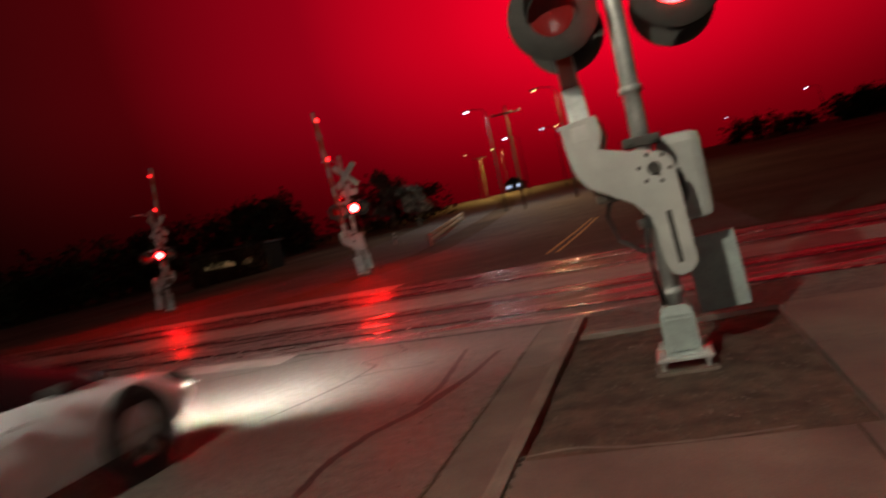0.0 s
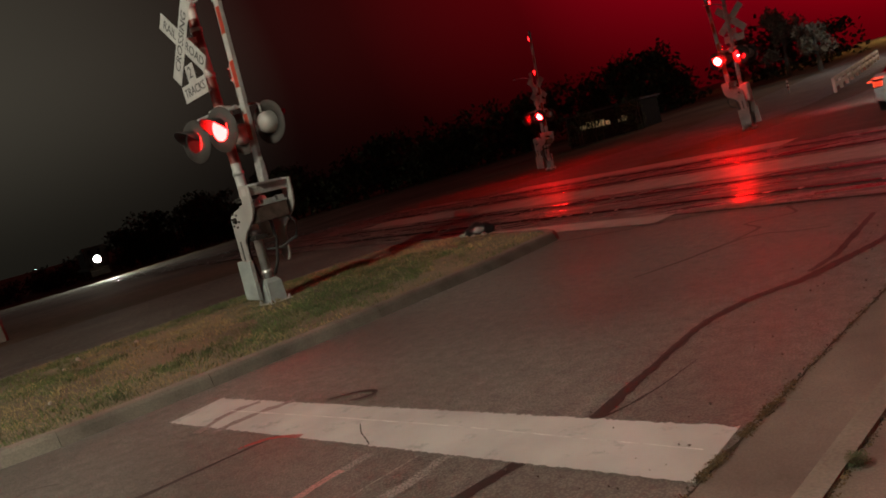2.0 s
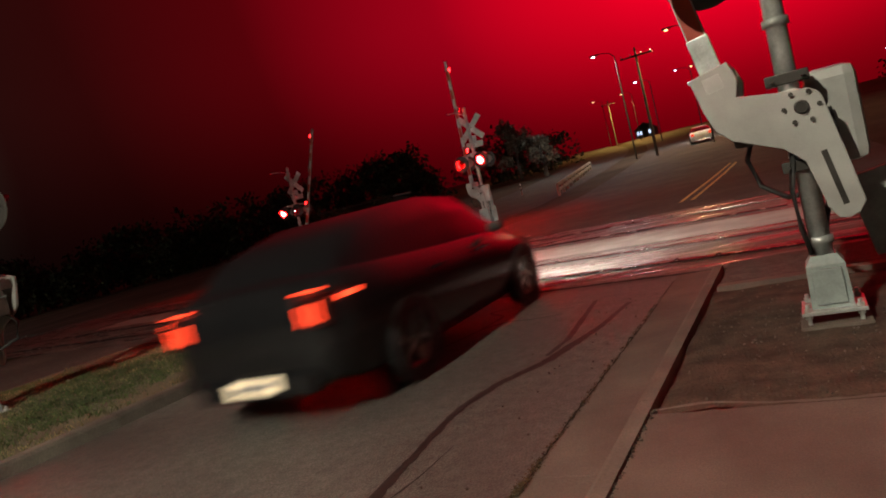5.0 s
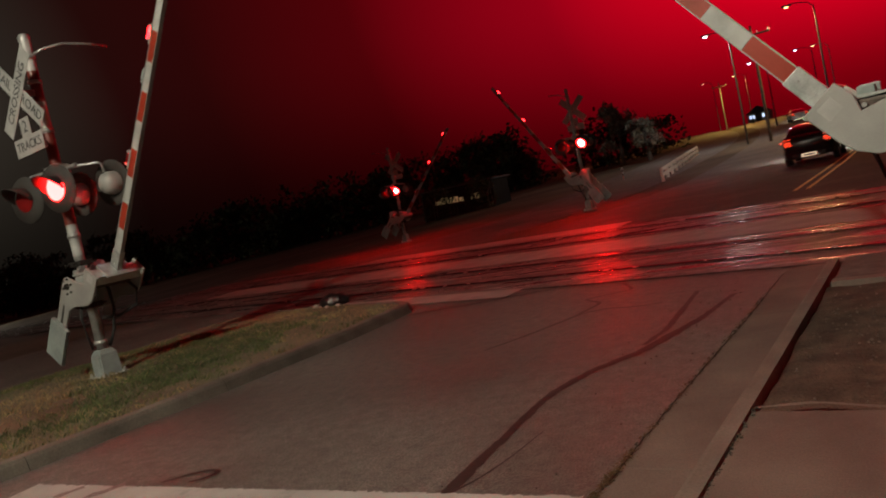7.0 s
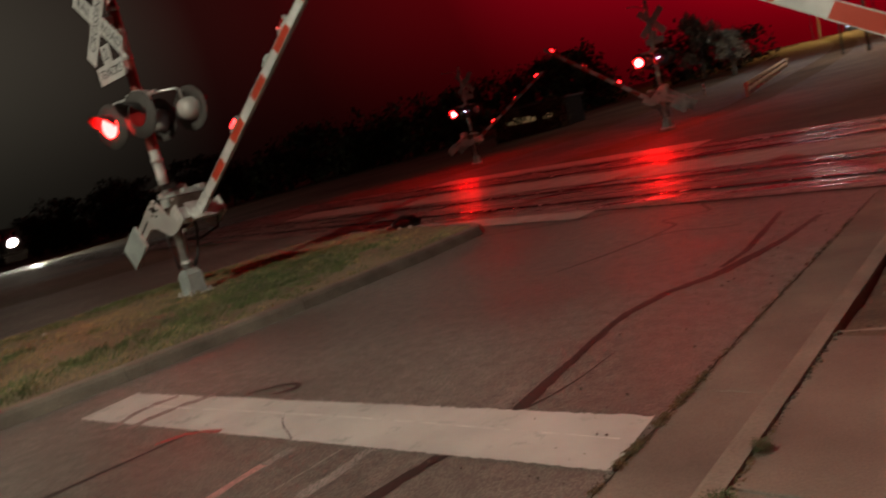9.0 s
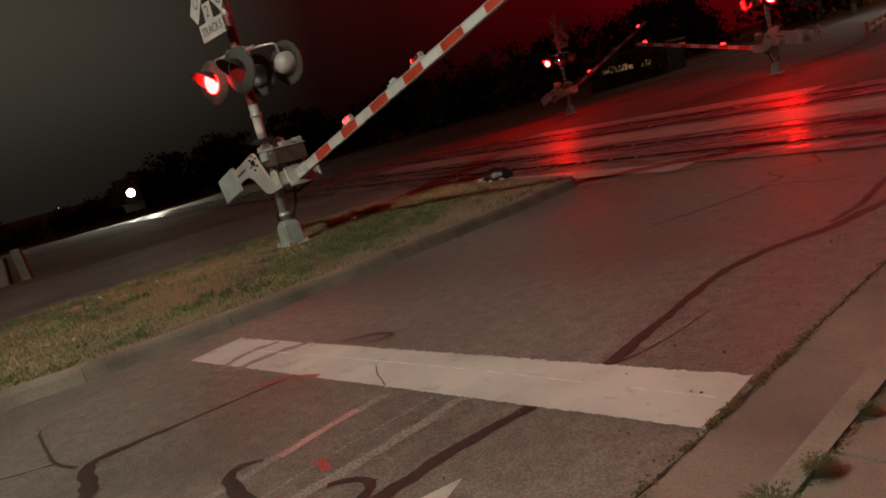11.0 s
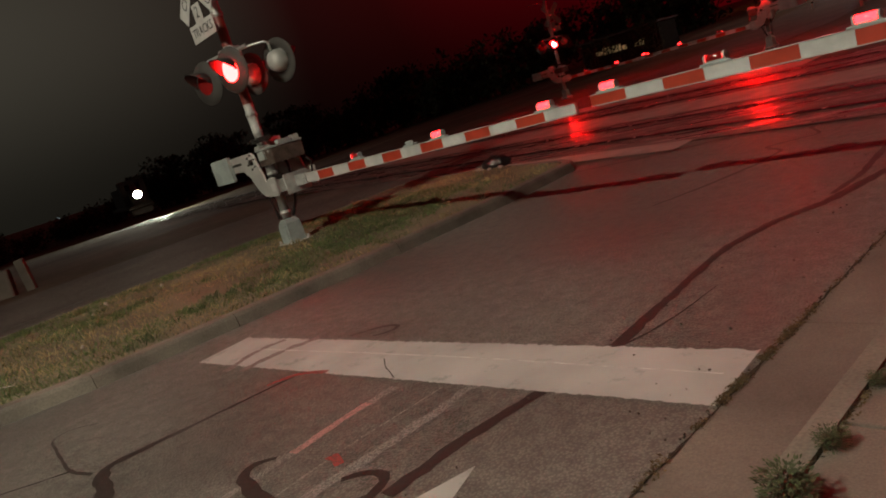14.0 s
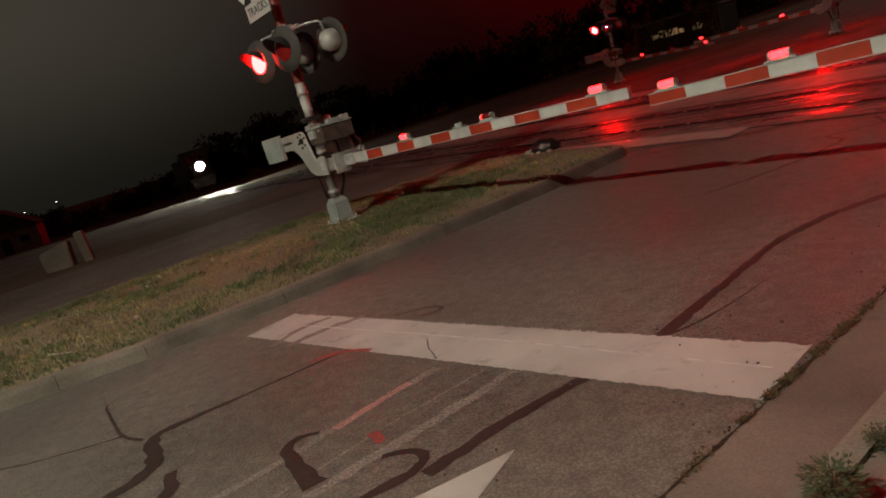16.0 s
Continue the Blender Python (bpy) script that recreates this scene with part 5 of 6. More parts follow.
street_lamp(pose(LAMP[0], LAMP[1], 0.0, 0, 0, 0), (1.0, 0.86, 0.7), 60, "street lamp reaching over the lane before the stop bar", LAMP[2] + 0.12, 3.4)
light("street_light", "SPOT", 2400, (1.0, 0.62, 0.25), pose(*(away(-8.66, 77.0, 12.85, 58) - Vector((0, 0, 0.5)))), 0.2)
light("street_light", "SPOT", 1700, (0.8, 0.95, 1.0), pose(*(away(-16.15, 75.7, 12.2, 62) - Vector((0, 0, 0.5)))), 0.2)
light("street_light", "SPOT", 9500, (1.0, 0.60, 0.16), pose(*(away(-14.3, 76.0, 7.7, 128) - Vector((0, 0, 0.5)))), 0.2)


def utility_pole(m, h):
    u = thing("utility_pole", "weathered wooden utility pole with a crossarm", "utility pole", m, "utility poles")
    bm = bmesh.new()
    cyl(bm, (0, 0, -0.2), (0, 0, h), 0.12, 0.08, 12)
    part("pole", bm, WOOD, u)
    bm = bmesh.new()
    box(bm, -1.2, 1.2, -0.06, 0.06, h - 0.7, h - 0.58, 0.01)
    part("crossarm", bm, WOOD, u)
    for x in (-1.1, -0.4, 0.4, 1.1):
        bm = bmesh.new()
        cyl(bm, (x, 0, h - 0.58), (x, 0, h - 0.42), 0.05, 0.03, 8)
        part("insulator", bm, BOX_GREY, u)
    return u


p = away(-12.1, 76.5, 1.4, 58)
utility_pole(pose(p.x, p.y, ground_z(p.x, p.y) - 0.1, 0, 0, 0), 8.4)
p = away(-15.8, 75.8, 1.4, 130)
utility_pole(pose(p.x, p.y, ground_z(p.x, p.y) - 0.1, 0, 0, 0), 8.0)

SIDING = surface("pale_siding", (0.38, 0.35, 0.32), 0.8, var=0.2, scale=1.0, fine=15, bump=0.2)
ROOFING = surface("dark_shingles", (0.06, 0.055, 0.055), 0.9, var=0.3, scale=2, fine=20, bump=0.4)
PANE = surface("dark_window_pane", (0.015, 0.016, 0.02), 0.1, var=0.05, bump=0.0)
PANE_LIT = glow("lit_window", (0.6, 0.72, 1.0), 1.3)


def house(m, w, d, h, label, lit=()):
    u = thing("house", label, "house", m, "houses")
    bm = bmesh.new()
    box(bm, -w / 2, w / 2, -d / 2, d / 2, -0.4, h)
    part("wall", bm, SIDING, u, "pale siding walls")
    bm = bmesh.new()
    plate(bm, [(-w / 2 - 0.4, h), (w / 2 + 0.4, h), (0, h + w * 0.36)], d + 0.8)
    part("roof", bm, ROOFING, u, "dark gabled roof")
    for i, x in enumerate((-w * 0.28, w * 0.28)):
        b = bmesh.new()
        box(b, x - 0.6, x + 0.6, -d / 2 - 0.05, -d / 2 + 0.02, h * 0.4, h * 0.4 + 0.9, 0.01)
        wi = part("window", b, SIDING, u, "window frame")
        b = bmesh.new()
        box(b, x - 0.5, x + 0.5, -d / 2 - 0.06, -d / 2 - 0.051, h * 0.4 + 0.1, h * 0.4 + 0.8)
        part("pane", b, PANE_LIT if i in lit else PANE, wi)
    b = bmesh.new()
    box(b, -0.5, 0.5, -d / 2 - 0.05, -d / 2 + 0.02, 0, 2.05, 0.01)
    part("door", b, DARK_STEEL, u)
    return u


house(pose(-97, 9.5, ground_z(-97, 9.5) - 0.1, 0, 0, 75), 7.0, 7.0, 2.8, "low dark building beyond the railway")
p = away(-12.6, 76.2, 4.0, 175)
house(pose(p.x, p.y, ground_z(p.x, p.y) - 0.1, 0, 0, 5), 4.4, 8.0, 1.9, "distant building with bright windows at the end of the road", (0, 1))


def yellow_glow_block():
    """A made-up low dark block; its glowing panels stand for a yellow-lit patch of leaves."""
    PATCH_GLOW = glow("dim_yellow_patch_glow", (1.0, 0.80, 0.38), 0.09)
    u = thing("glow_block", "made-up low dark block with dim yellow glowing panels", "building", pose(-30.4, 48.0, ground_z(-30.4, 48.0) - 0.15, 0, 0, 6))
    bm = bmesh.new()
    box(bm, -3.2, 3.2, -1.6, 1.6, -0.3, 2.3, 0.03)
    part("wall", bm, surface("dark_wall", (0.02, 0.018, 0.017), 0.95, var=0.3, bump=0.1, spec=0.02), u, "dark walls")
    bm = bmesh.new()
    box(bm, -3.4, 3.4, -1.8, 1.8, 2.304, 2.42, 0.02)
    part("roof", bm, BLACK, u, "flat dark roof")
    # added glowing panels; no windows are known here
    for x0, x1, z0, z1 in ((-2.0, -1.45, 1.15, 1.45), (-1.4, -0.75, 1.12, 1.62), (-0.65, 0.1, 1.1, 1.55), (0.2, 0.55, 1.1, 1.4), (1.25, 1.45, 1.05, 1.3), (1.6, 2.0, 1.05, 1.45)):
        bm = bmesh.new()
        box(bm, x0 - 0.05, x1 + 0.05, -1.63, -1.59, z0 - 0.05, z1 + 0.05)
        w = part("window", bm, BLACK, u)
        bm = bmesh.new()
        box(bm, x0, x1, -1.645, -1.633, z0, z1)
        part("pane", bm, PATCH_GLOW, w, "dim yellow glowing panel")


yellow_glow_block()


def bush(name, label, m, w, d, h, n, seed):
    """A loose thicket: stems from the ground and many small leaves with gaps between them."""
    r = random.Random(seed)
    t = thing(name, label, "bush", m)
    for _ in range(7):
        bm = bmesh.new()
        x = r.uniform(-w, w) / 2
        tube(bm, [(x, 0, -0.2), (x + r.uniform(-0.2, 0.2), r.uniform(-d, d) / 4, h * 0.5), (x + r.uniform(-0.5, 0.5), r.uniform(-d, d) / 3, h * r.uniform(0.8, 1.0))], [0.04, 0.028, 0.01], 5)
        part("stem", bm, BARK, t)
    verts, faces = [], []
    clumps = [(r.uniform(-w, w) / 2, r.uniform(-d, d) / 2, h * r.uniform(0.15, 0.95), r.uniform(0.25, 0.6)) for _ in range(46)]
    for _ in range(n):
        cx, cy, cz, R = r.choice(clumps)
        q = Vector((cx, cy, cz)) + Vector((r.gauss(0, 0.5), r.gauss(0, 0.5), r.gauss(0, 0.5))) * R
        u = Vector((r.uniform(-1, 1), r.uniform(-1, 1), r.uniform(-1, 1))).normalized() * r.uniform(0.05, 0.13)
        v = Vector((r.uniform(-1, 1), r.uniform(-1, 1), r.uniform(-1, 1))).normalized() * r.uniform(0.03, 0.07)
        k = len(verts)
        verts += [tuple(q - u), tuple(q + v), tuple(q + u), tuple(q - v)]
        faces.append((k, k + 1, k + 2, k + 3))
    me = bpy.data.meshes.new("crown")
    me.from_pydata(verts, [], faces)
    me.materials.append(LEAF)
    ob = new("crown", me)
    ob.parent = t
    return t


# added in front of the panels so their glow shows as speckles
bush("bush", "loose dark bush added to break up the yellow glowing panels", pose(-29.7, 45.2, ground_z(-29.7, 45.2) - 0.05, 0, 0, 20), 6.0, 1.2, 2.5, 2600, 8)


def guard_rail(a, b):
    g = thing("guard_rail", "pale low guard rail along the road", "guard rail")
    a, b = Vector(a), Vector(b)
    n = 10
    for k in range(n + 1):
        q = a.lerp(b, k / n)
        z = ground_z(q.x, q.y) - 0.1
        bm = bmesh.new()
        box(bm, q.x - 0.07, q.x + 0.07, q.y - 0.07, q.y + 0.07, z - 0.1, z + 0.78, 0.01)
        part("post", bm, SIDING, g)
    for h in (0.32, 0.62):
        bm = bmesh.new()
        za, zb = ground_z(a.x, a.y) - 0.1 + h, ground_z(b.x, b.y) - 0.1 + h
        vs = []
        for q, z in ((a, za), (b, zb)):
            vs.append([bm.verts.new((q.x + dx, q.y, z + dz)) for dx, dz in ((-0.03, 0), (0.03, 0), (0.05, 0.09), (0.03, 0.18), (-0.03, 0.18))])
        for q in range(5):
            bm.faces.new((vs[0][q], vs[0][(q + 1) % 5], vs[1][(q + 1) % 5], vs[1][q]))
        bm.faces.new(vs[0])
        bm.faces.new(list(reversed(vs[1])))
        bmesh.ops.recalc_face_normals(bm, faces=bm.faces[:])
        part("rail_beam", bm, SIDING, g)
    return g


def marker_post(x, y):
    t = thing("marker_post", "small pale marker post with dark bands beside the road", "post", pose(x, y, ground_z(x, y) - 0.05))
    bm = bmesh.new()
    cyl(bm, (0, 0, 0), (0, 0, 0.80), 0.06, 0.05, 12)
    revolve(bm, [(0.055, 0.0), (0.045, 0.03), (0.001, 0.045)], 12, m=pose(0, 0, 0.80, 90))
    part("post", bm, SIGN_WHITE, t, "pale round post", True)
    for z in (0.35, 0.58):
        bm = bmesh.new()
        cyl(bm, (0, 0, z), (0, 0, z + 0.09), 0.062, 0.061, 12, caps=False)
        part("band", bm, SIGN_BLACK, t, "dark band", True)


marker_post(*(-15.9, 44.7))


guard_rail((-10.6, 36.0, 0), (-14.4, 58.0, 0))


def tree(seed, h, label, leaf):
    r = random.Random(seed)
    t = thing("tree", label, "tree", group="trees of the dark wood")
    bm = bmesh.new()
    tube(bm, [(0, 0, -0.3), (0.1, 0.05, h * 0.25), (-0.05, 0.1, h * 0.5), (0.1, 0, h * 0.8)], [0.28, 0.22, 0.15, 0.05], 8)
    tips = []
    for k in range(9):
        a, z0 = r.uniform(0, 6.28), h * r.uniform(0.25, 0.65)
        L = h * r.uniform(0.2, 0.36)
        e = Vector((math.cos(a) * L, math.sin(a) * L, z0 + L * r.uniform(0.3, 0.9)))
        tube(bm, [(0, 0, z0), (e.x * 0.5, e.y * 0.5, z0 + (e.z - z0) * 0.4), e], [0.10, 0.06, 0.02], 6)
        tips.append(e)
    part("trunk", bm, BARK, t, "dark trunk and limbs")
    verts, faces = [], []
    centres = tips + [Vector((r.uniform(-1, 1), r.uniform(-1, 1), h * r.uniform(0.6, 1.0))) for _ in range(6)]
    for c in centres:
        R = h * r.uniform(0.10, 0.17)
        for _ in range(110):
            d = Vector((r.gauss(0, 1), r.gauss(0, 1), r.gauss(0, 0.7)))
            q = c + d.normalized() * R * r.uniform(0.4, 1.05)
            s = r.uniform(0.12, 0.28)
            u, v = Vector((r.uniform(-1, 1), r.uniform(-1, 1), r.uniform(-1, 1))).normalized(), Vector((r.uniform(-1, 1), r.uniform(-1, 1), r.uniform(-1, 1))).normalized()
            k = len(verts)
            verts += [tuple(q - u * s), tuple(q + v * s * 0.6), tuple(q + u * s), tuple(q - v * s * 0.6)]
            faces.append((k, k + 1, k + 2, k + 3))
    me = bpy.data.meshes.new("crown")
    me.from_pydata(verts, [], faces)
    me.materials.append(leaf)
    ob = new("crown", me)
    ob.parent = t
    return t


for seed, h, x, y in ((1, 4.2, -21.5, 68.0), (2, 6.5, -27.0, 76.0)):
    tree(seed, h, "leafy tree beside the road, its leaves coloured pale for lamplight", LAMPLIT_LEAF).matrix_basis = pose(x, y, ground_z(x, y) - 0.15, 0, 0, 70 * seed)


def far_wood():
    """The dark woods behind the far signals, beyond the railway and along the slope."""
    r = random.Random(31)
    verts, faces = [], []
    spots = []
    for _ in range(95):
        s = r.random()
        spots.append((-150 + 122 * s + r.uniform(-5, 5), 52 + 34 * s + r.uniform(-7, 9), r.uniform(6.5, 11.5) * (1.0 - 0.32 * s)))
    for _ in range(40):
        spots.append((r.uniform(-185, -152), r.uniform(-45, 55), r.uniform(3.5, 7.0)))
    for _ in range(34):
        spots.append((r.uniform(14, 100), r.uniform(105, 150), r.uniform(2.5, 5.0)))
    for x, y, h in spots:
        z0 = ground_z(x, y) - 0.3
        for q in range(3):
            a = q * 2.1
            k = len(verts)
            verts += [(x + 0.22 * math.cos(a), y + 0.22 * math.sin(a), z0), (x + 0.22 * math.cos(a + 2.1), y + 0.22 * math.sin(a + 2.1), z0), (x, y, z0 + h * 0.9)]
            faces.append((k, k + 1, k + 2))
        for _ in range(16):
            c = Vector((x + r.gauss(0, 1.7), y + r.gauss(0, 1.7), z0 + h * r.uniform(0.12, 0.92)))
            R = r.uniform(0.9, 1.9)
            for _ in range(34):
                p = c + Vector((r.gauss(0, 1), r.gauss(0, 1), r.gauss(0, 0.8))).normalized() * R * r.uniform(0.3, 1.05)
                u = Vector((r.uniform(-1, 1), r.uniform(-1, 1), r.uniform(-1, 1))).normalized() * r.uniform(0.2, 0.45)
                v = Vector((r.uniform(-1, 1), r.uniform(-1, 1), r.uniform(-1, 1))).normalized() * r.uniform(0.12, 0.3)
                k = len(verts)
                verts += [tuple(p - u), tuple(p + v), tuple(p + u), tuple(p - v)]
                faces.append((k, k + 1, k + 2, k + 3))
    sheet("far_wood", LEAF, verts, faces, "dark wood of leafy trees behind the far signals", "stuff", "trees")


far_wood()


# ---------------------------------------------------------------- small things
def litter():
    BAG = surface("black_plastic", (0.012, 0.011, 0.012), 0.35, var=0.2, scale=12, bump=0.3)
    PAPER = surface("dirty_white_scrap", (0.42, 0.38, 0.33), 0.8, var=0.2, scale=20, bump=0.2)
    r = random.Random(4)
    bm = bmesh.new()
    bmesh.ops.create_icosphere(bm, subdivisions=3, radius=1)
    for v in bm.verts:
        n = 1 + 0.28 * noise.noise(v.co * 2.1) + 0.12 * noise.noise(v.co * 6)
        v.co = Vector((v.co.x * 0.27 * n, v.co.y * 0.16 * n, max(-0.06, v.co.z * 0.15 * n)))
    ob = part("trash_bag", bm, BAG, smooth=True)
    ob.matrix_basis = pose(-7.06, 6.45, median_z(-7.06, 6.45) + 0.045, 0, 0, 20)
    tagged(ob, "crumpled black bag lying on the dry grass", "trash bag")
    for x, y, s in ((-7.36, 6.33, 0.06), (-7.0, 6.2, 0.04), (-6.82, 6.28, 0.045), (-7.2, 6.25, 0.03)):
        bm = bmesh.new()
        bmesh.ops.create_icosphere(bm, subdivisions=2, radius=s)
        for v in bm.verts:
            v.co *= 1 + 0.4 * noise.noise(v.co * 25 + Vector((x * 9, 0, 0)))
            v.co.z *= 0.55
        ob = part("paper_scrap", bm, PAPER, smooth=True)
        ob.matrix_basis = pose(x, y, median_z(x, y) + s * 0.35, 0, 0, r.uniform(0, 360))
        tagged(ob, "crumpled white scrap beside the black bag", "litter", "scraps of litter")
    for x, y, s in ((-8.3, 4.3, 0.022), (-8.9, 1.2, 0.025), (-6.4, -0.6, 0.02), (-8.4, 0.1, 0.025), (-9.2, 0.5, 0.03)):
        bm = bmesh.new()
        bmesh.ops.create_icosphere(bm, subdivisions=2, radius=s)
        for v in bm.verts:
            v.co *= 1 + 0.5 * noise.noise(v.co * 60 + Vector((x * 9, 0, 0)))
        ob = part("paper_scrap", bm, PAPER, smooth=True)
        ob.matrix_basis = pose(x, y, median_z(x, y) + s * 0.7)
        tagged(ob, "small white scrap in the grass", "litter", "scraps of litter")
    bm = bmesh.new()
    cyl(bm, (-6.25, -1.47, median_z(-6.25, -1.47) + 0.022), (-5.94, -1.33, median_z(-5.94, -1.33) + 0.026), 0.007, 0.006, 8)
    tagged(part("drinking_straw", bm, PAPER), "thin pale straw lying in the dry grass", "litter")
    bm = bmesh.new()
    plate(bm, [(-0.40, 0.0), (0.40, 0.0), (0.44, 0.86), (-0.46, 0.66), (-0.47, 0.30)], 0.42)
    bmesh.ops.bevel(bm, geom=bm.edges[:], offset=0.03, segments=2, affect="EDGES")
    ob = part("concrete_block", bm, CONCRETE)
    ob.matrix_basis = pose(-19.5, 1.05, -0.06, 0, 0, 62) @ Matrix.Scale(0.82, 4)
    tagged(ob, "pale leaning concrete block beside the western road", "block")
    bm = bmesh.new()
    box(bm, -0.11, 0.11, -0.11, 0.11, 0, 0.84, 0.025)
    ob = part("concrete_post", bm, CONCRETE)
    ob.matrix_basis = pose(-19.35, 1.72, -0.05, 0, -4, 62)
    tagged(ob, "short pale concrete post beside the block", "post")


litter()


def weed(x, y, z, seed, size):
    r = random.Random(seed)
    verts, faces = [], []
    for _ in range(1000 if size > 0.05 else 60):
        a, h, L = r.uniform(0, 6.28), r.uniform(0.2, 1.0) * size, r.uniform(0.15, 0.7) * size
        c = Vector((math.cos(a) * L, math.sin(a) * L, h))
        u = Vector((math.cos(a), math.sin(a), r.uniform(-0.3, 0.8))).normalized() * size * 0.075
        v = Vector((-math.sin(a), math.cos(a), r.uniform(-0.3, 0.3))) * size * 0.026
        k = len(verts)
        verts += [tuple(c - u), tuple(c + v), tuple(c + u), tuple(c - v)]
        faces.append((k, k + 1, k + 2, k + 3))
    me = bpy.data.meshes.new("weed")
    me.from_pydata(verts, [], faces)
    me.materials.append(WEED)
    ob = new("weed", me)
    ob.location = (x, y, z)
    return tagged(ob, "small green weeds growing out of a pavement joint", "weed", "weeds in the joints", "stuff")


for i, (x, y, s) in enumerate(((0.545, -0.62, 0.13), (0.55, -0.85, 0.10), (0.55, 0.12, 0.06), (0.02, 0.15, 0.05), (0.015, 0.45, 0.045), (0.0, -0.55, 0.045), (0.545, -0.3, 0.08), (0.02, 0.3, 0.03))):
    weed(x, y, 0.07 if x > 0.3 else 0.0, i, s)


def joint_litter(name, n, x0, spread, y0, y1, z, thick, seed):
    """Dead leaves, moss and soil crumbs caught in a joint, thickest round one place."""
    r = random.Random(seed)
    verts, faces = [], []
    for _ in range(n):
        y = r.gauss(thick, 0.55) if r.random() < 0.6 else r.uniform(y0, y1)
        if not y0 < y < y1 or noise.noise((x0 * 9, y * 5.0, 4.0)) < -0.12 + 0.2 * r.random():
            continue
        c = Vector((x0 + r.gauss(0, spread), y, z + r.uniform(0.002, 0.014)))
        L, a = r.uniform(0.003, 0.010), r.uniform(0, 6.28)
        u = Vector((math.cos(a), math.sin(a), r.uniform(-0.4, 0.7))) * L
        v = Vector((-math.sin(a), math.cos(a), r.uniform(-0.5, 0.5))) * L * 0.5
        k = len(verts)
        verts += [tuple(c - u), tuple(c + v), tuple(c + u), tuple(c - v)]
        faces.append((k, k + 1, k + 2, k + 3))
    sheet(name, DEAD_LEAF, verts, faces, "dead leaves, moss and soil crumbs along a joint", "stuff", "leaf litter")


DEAD_LEAF = surface("dead_leaves", (0.105, 0.078, 0.042), 0.9, var=0.4, scale=8.0, island=True, bump=0.0, spec=0.15)
joint_litter("joint_litter", 4600, 0.004, 0.014, -2.2, 4.2, 0.003, 0.35, 51)
joint_litter("joint_litter", 2400, 0.528, 0.014, -2.2, 1.4, VERGE, -0.5, 52)

rw = random.Random(77)
for i in range(34):
    y = rw.uniform(-1.9, 3.5)
    x = rw.choice((0.005, 0.528))
    weed(x + rw.uniform(-0.008, 0.008), y, 0.075 if x > 0.3 else 0.0, 100 + i, rw.uniform(0.012, 0.035))


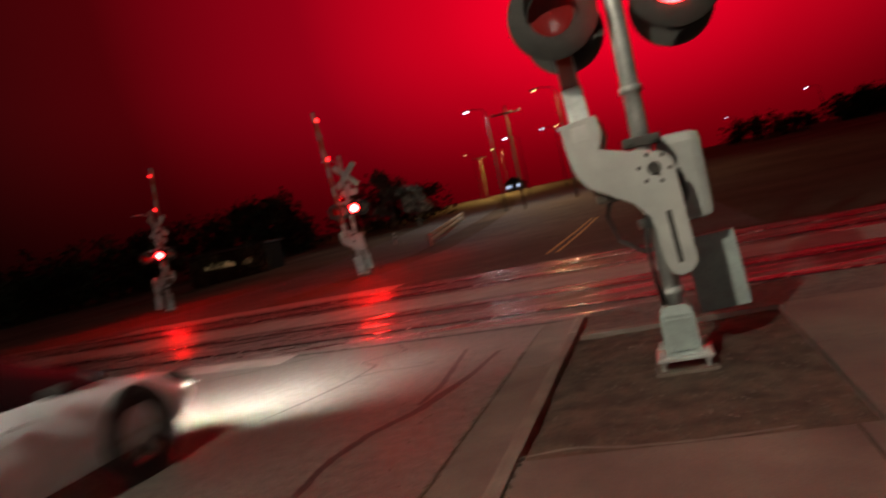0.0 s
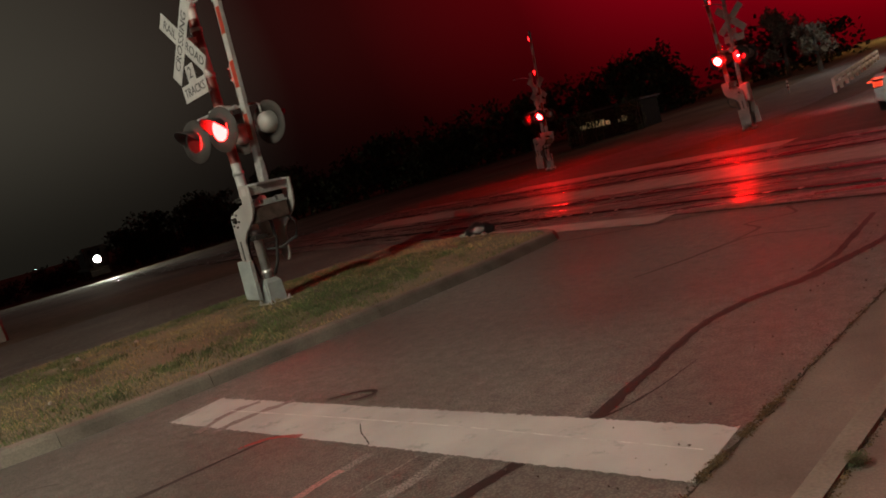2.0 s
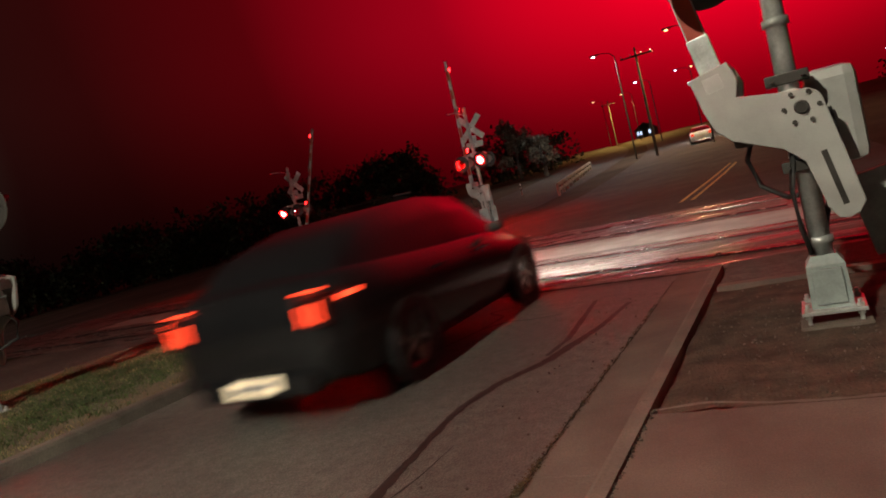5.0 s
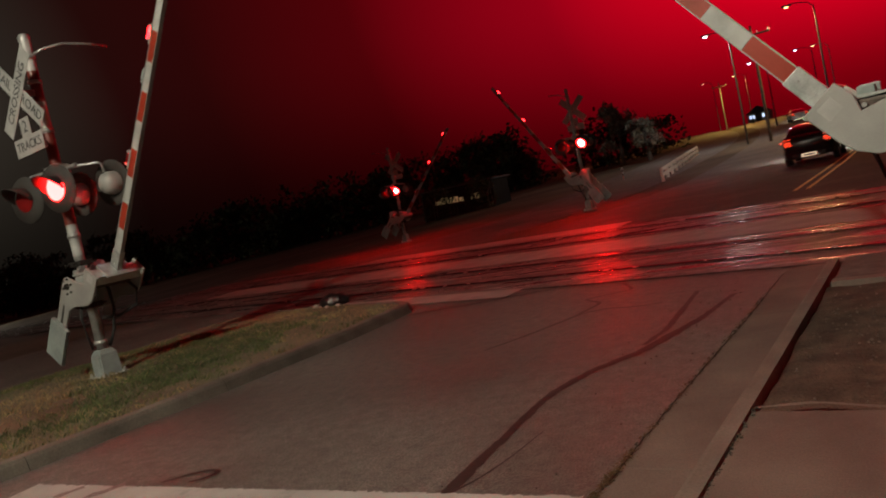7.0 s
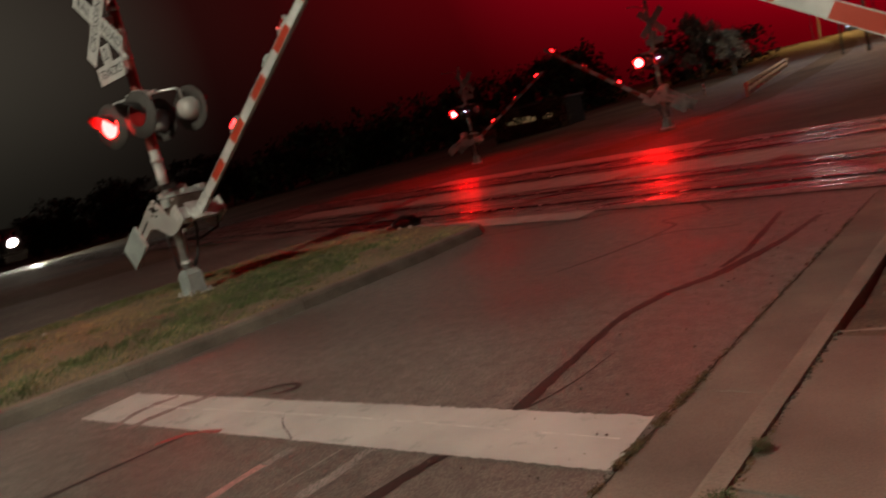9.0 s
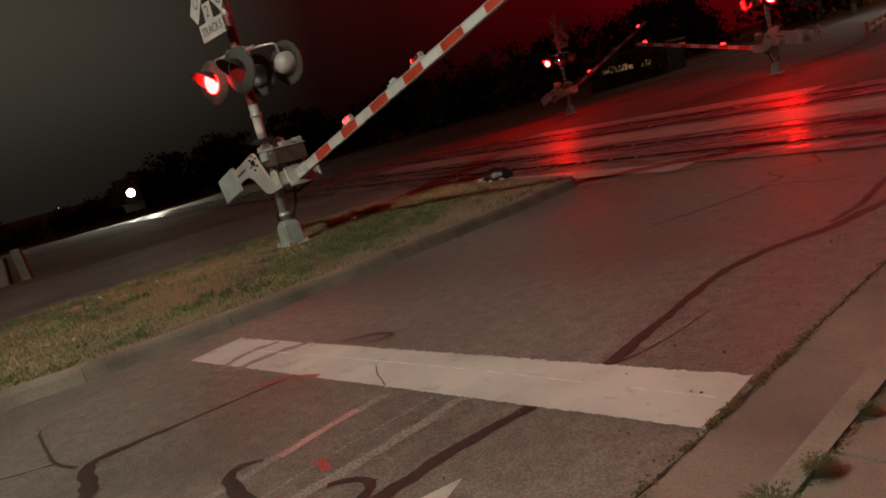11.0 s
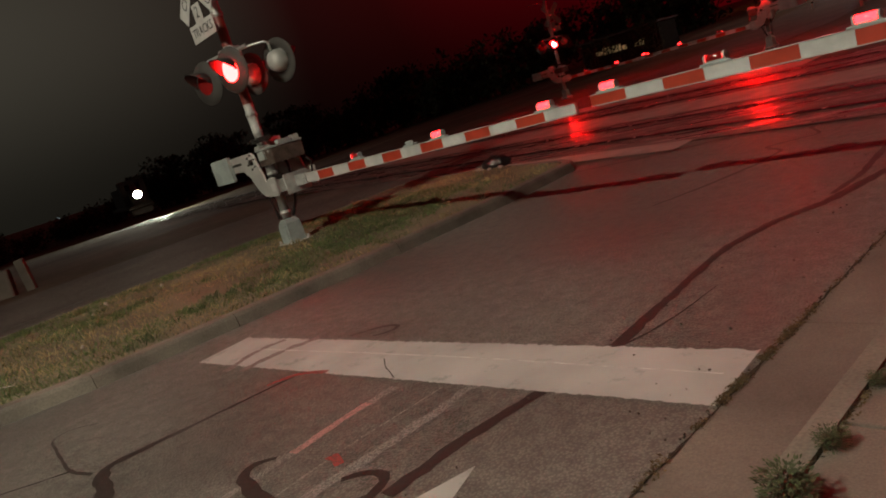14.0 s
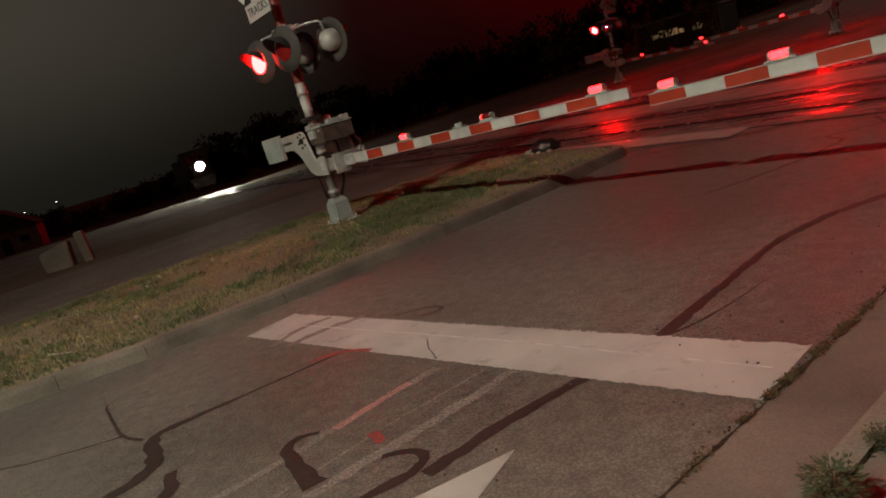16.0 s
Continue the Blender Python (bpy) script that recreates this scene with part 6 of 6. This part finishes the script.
# ---------------------------------------------------------------- what moves
def motions():
    # gates
    fall = [(0.0, 87.0), (4.2, 86.0), (4.8, 82.0), (6.3, 59.5), (7.0, 52.0), (8.0, 42.2), (9.0, 32.0), (9.5, 26.5), (10.7, 17.0), (12.0, 9.6), (12.5, 6.5), (13.0, 2.8), (13.5, 0.4), (14.0, 0.0), (14.5, 0.0), (16.0, 0.0)]
    ways = ((1.0, 1.0, -0.11, 0.0), (1.0, 1.7, 0.05, 0.06), (0.91, 1.7, 0.11, 0.0), (1.12, 1.0, -0.11, 0.0))
    lag = {10.7: -1.7, 12.0: -3.06, 12.5: -1.19, 13.0: 1.9, 13.5: 2.3, 14.0: 0.4, 14.5: -1.5, 16.0: -1.5}  # the shorter arms settle a little later
    for (arm, side, sig), (early, late, off, up) in zip(ARMS, ways):
        walk(arm, [(t, pose(off, 0, HUB + up, 0, -side * (a * (late if t > 9.6 else early if 4.5 < t else 1.0) + (lag.get(t, 0.0) if late > 1 else 0.0)), 0)) for t, a in fall])
    # flashing lamps: the lit face of each lens turns to the front and away again
    toggles = [0.124 + 0.594 * k - (0.05 if k == 14 else 0.0) for k in range(27)]
    slow = [0.17 + 0.6 * k for k in range(27)]  # the northern median signal runs on its own clock
    for lens, at, facing, sig, x, aim in LENSES:
        west = (sig.matrix_basis @ Vector((x, 0, 0))).x < sig.matrix_basis.translation.x
        a = aim + (0 if facing < 0 else 180) + (180 if west else 0)
        rows = [(0.0, pose(*at, 0, 0, a))]
        for t in slow if sig is ARMS[3][2] else toggles:
            f = round(t * FPS) / FPS
            if f + 0.1 > 16.0:
                break
            for k in range(4):
                if f + k / FPS > rows[-1][0] + 0.01:
                    rows.append((f + k / FPS, pose(*at, 0, 0, a + 60 * k)))
            a += 180
        rows.append((16.0, pose(*at, 0, 0, a)))
        walk(lens, rows)
    for lens, at, i, sig in ARM_LENSES:
        flip = 180 if abs(sig.matrix_basis.to_euler().z) > 1 else 0
        if i == 0:
            walk(lens, [(0.0, pose(*at, flip)), (16.0, pose(*at, flip))])
            continue
        a = flip + (180 if (i == 2) != (sig is ARMS[1][2]) else 0)
        rows = [(0.0, pose(*at, a))]
        for t in toggles:
            f = round(t * FPS) / FPS
            if f + 0.1 > 16.0:
                break
            for k in range(4):
                if f + k / FPS > rows[-1][0] + 0.01:
                    rows.append((f + k / FPS, pose(*at, a + 60 * k)))
            a += 180
        rows.append((16.0, pose(*at, a)))
        walk(lens, rows)

    def drive(vehicle, keys):
        rows = []
        for t, x, y in keys:
            slope = math.degrees(math.atan((ground_z(0, y + 2) - ground_z(0, y - 2)) / 4))
            rows.append((t, pose(x + bend(y), y, ground_z(x, y), slope, 0, math.degrees(-(bend(y + 2) - bend(y - 2)) / 4))))
        walk(vehicle, rows)
        ts, ys = [k[0] for k in keys], [k[2] for k in keys]
        for w, at, c in WHEELS:
            if c is vehicle:
                step = 1 / 30
                n = int(8.5 / step)
                rows, turn = [], 0.0
                y_last = ys[0]
                for k in range(n + 1):
                    t = k * step
                    y = float(np.interp(t, ts, ys))
                    turn -= math.degrees((y - y_last) / 0.335)
                    y_last = y
                    rows.append((t, pose(*at, turn)))
                rows.append((16.0, pose(*at, turn)))
                walk(w, rows)

    drive(white_car, [(0.0, -3.38, 0.7), (0.3, -3.40, 3.5), (0.5, -3.42, 5.75), (1.0, -3.40, 10.2), (1.5, -3.35, 15.4), (2.0, -3.3, 20.3), (3.0, -3.2, 31.0), (3.8, -3.2, 42.0), (4.2, -3.2, 48.5), (8.5, -3.2, 110.0), (16.0, -3.2, 230.0)])
    drive(black_car, [(0.0, -2.6, -55.0), (3.0, -2.6, -17.5), (4.2, -2.6, -5.2), (6.3, -2.55, 21.2), (7.0, -2.5, 30.3), (8.0, -2.5, 43.5), (8.5, -2.5, 50.0), (16.0, -2.5, 150.0)])
    a = math.degrees(math.atan(SKEW))
    walk(train, [(t, pose(-x - 0.6, track_y(-x, 11.7), ground_z(-x, 20) + 0.75, 0, 0, a)) for t, x in ((0.0, 114.5), (2.0, 112.0), (9.0, 101.0), (12.5, 93.0), (14.5, 88.0), (16.0, 82.0))])


motions()
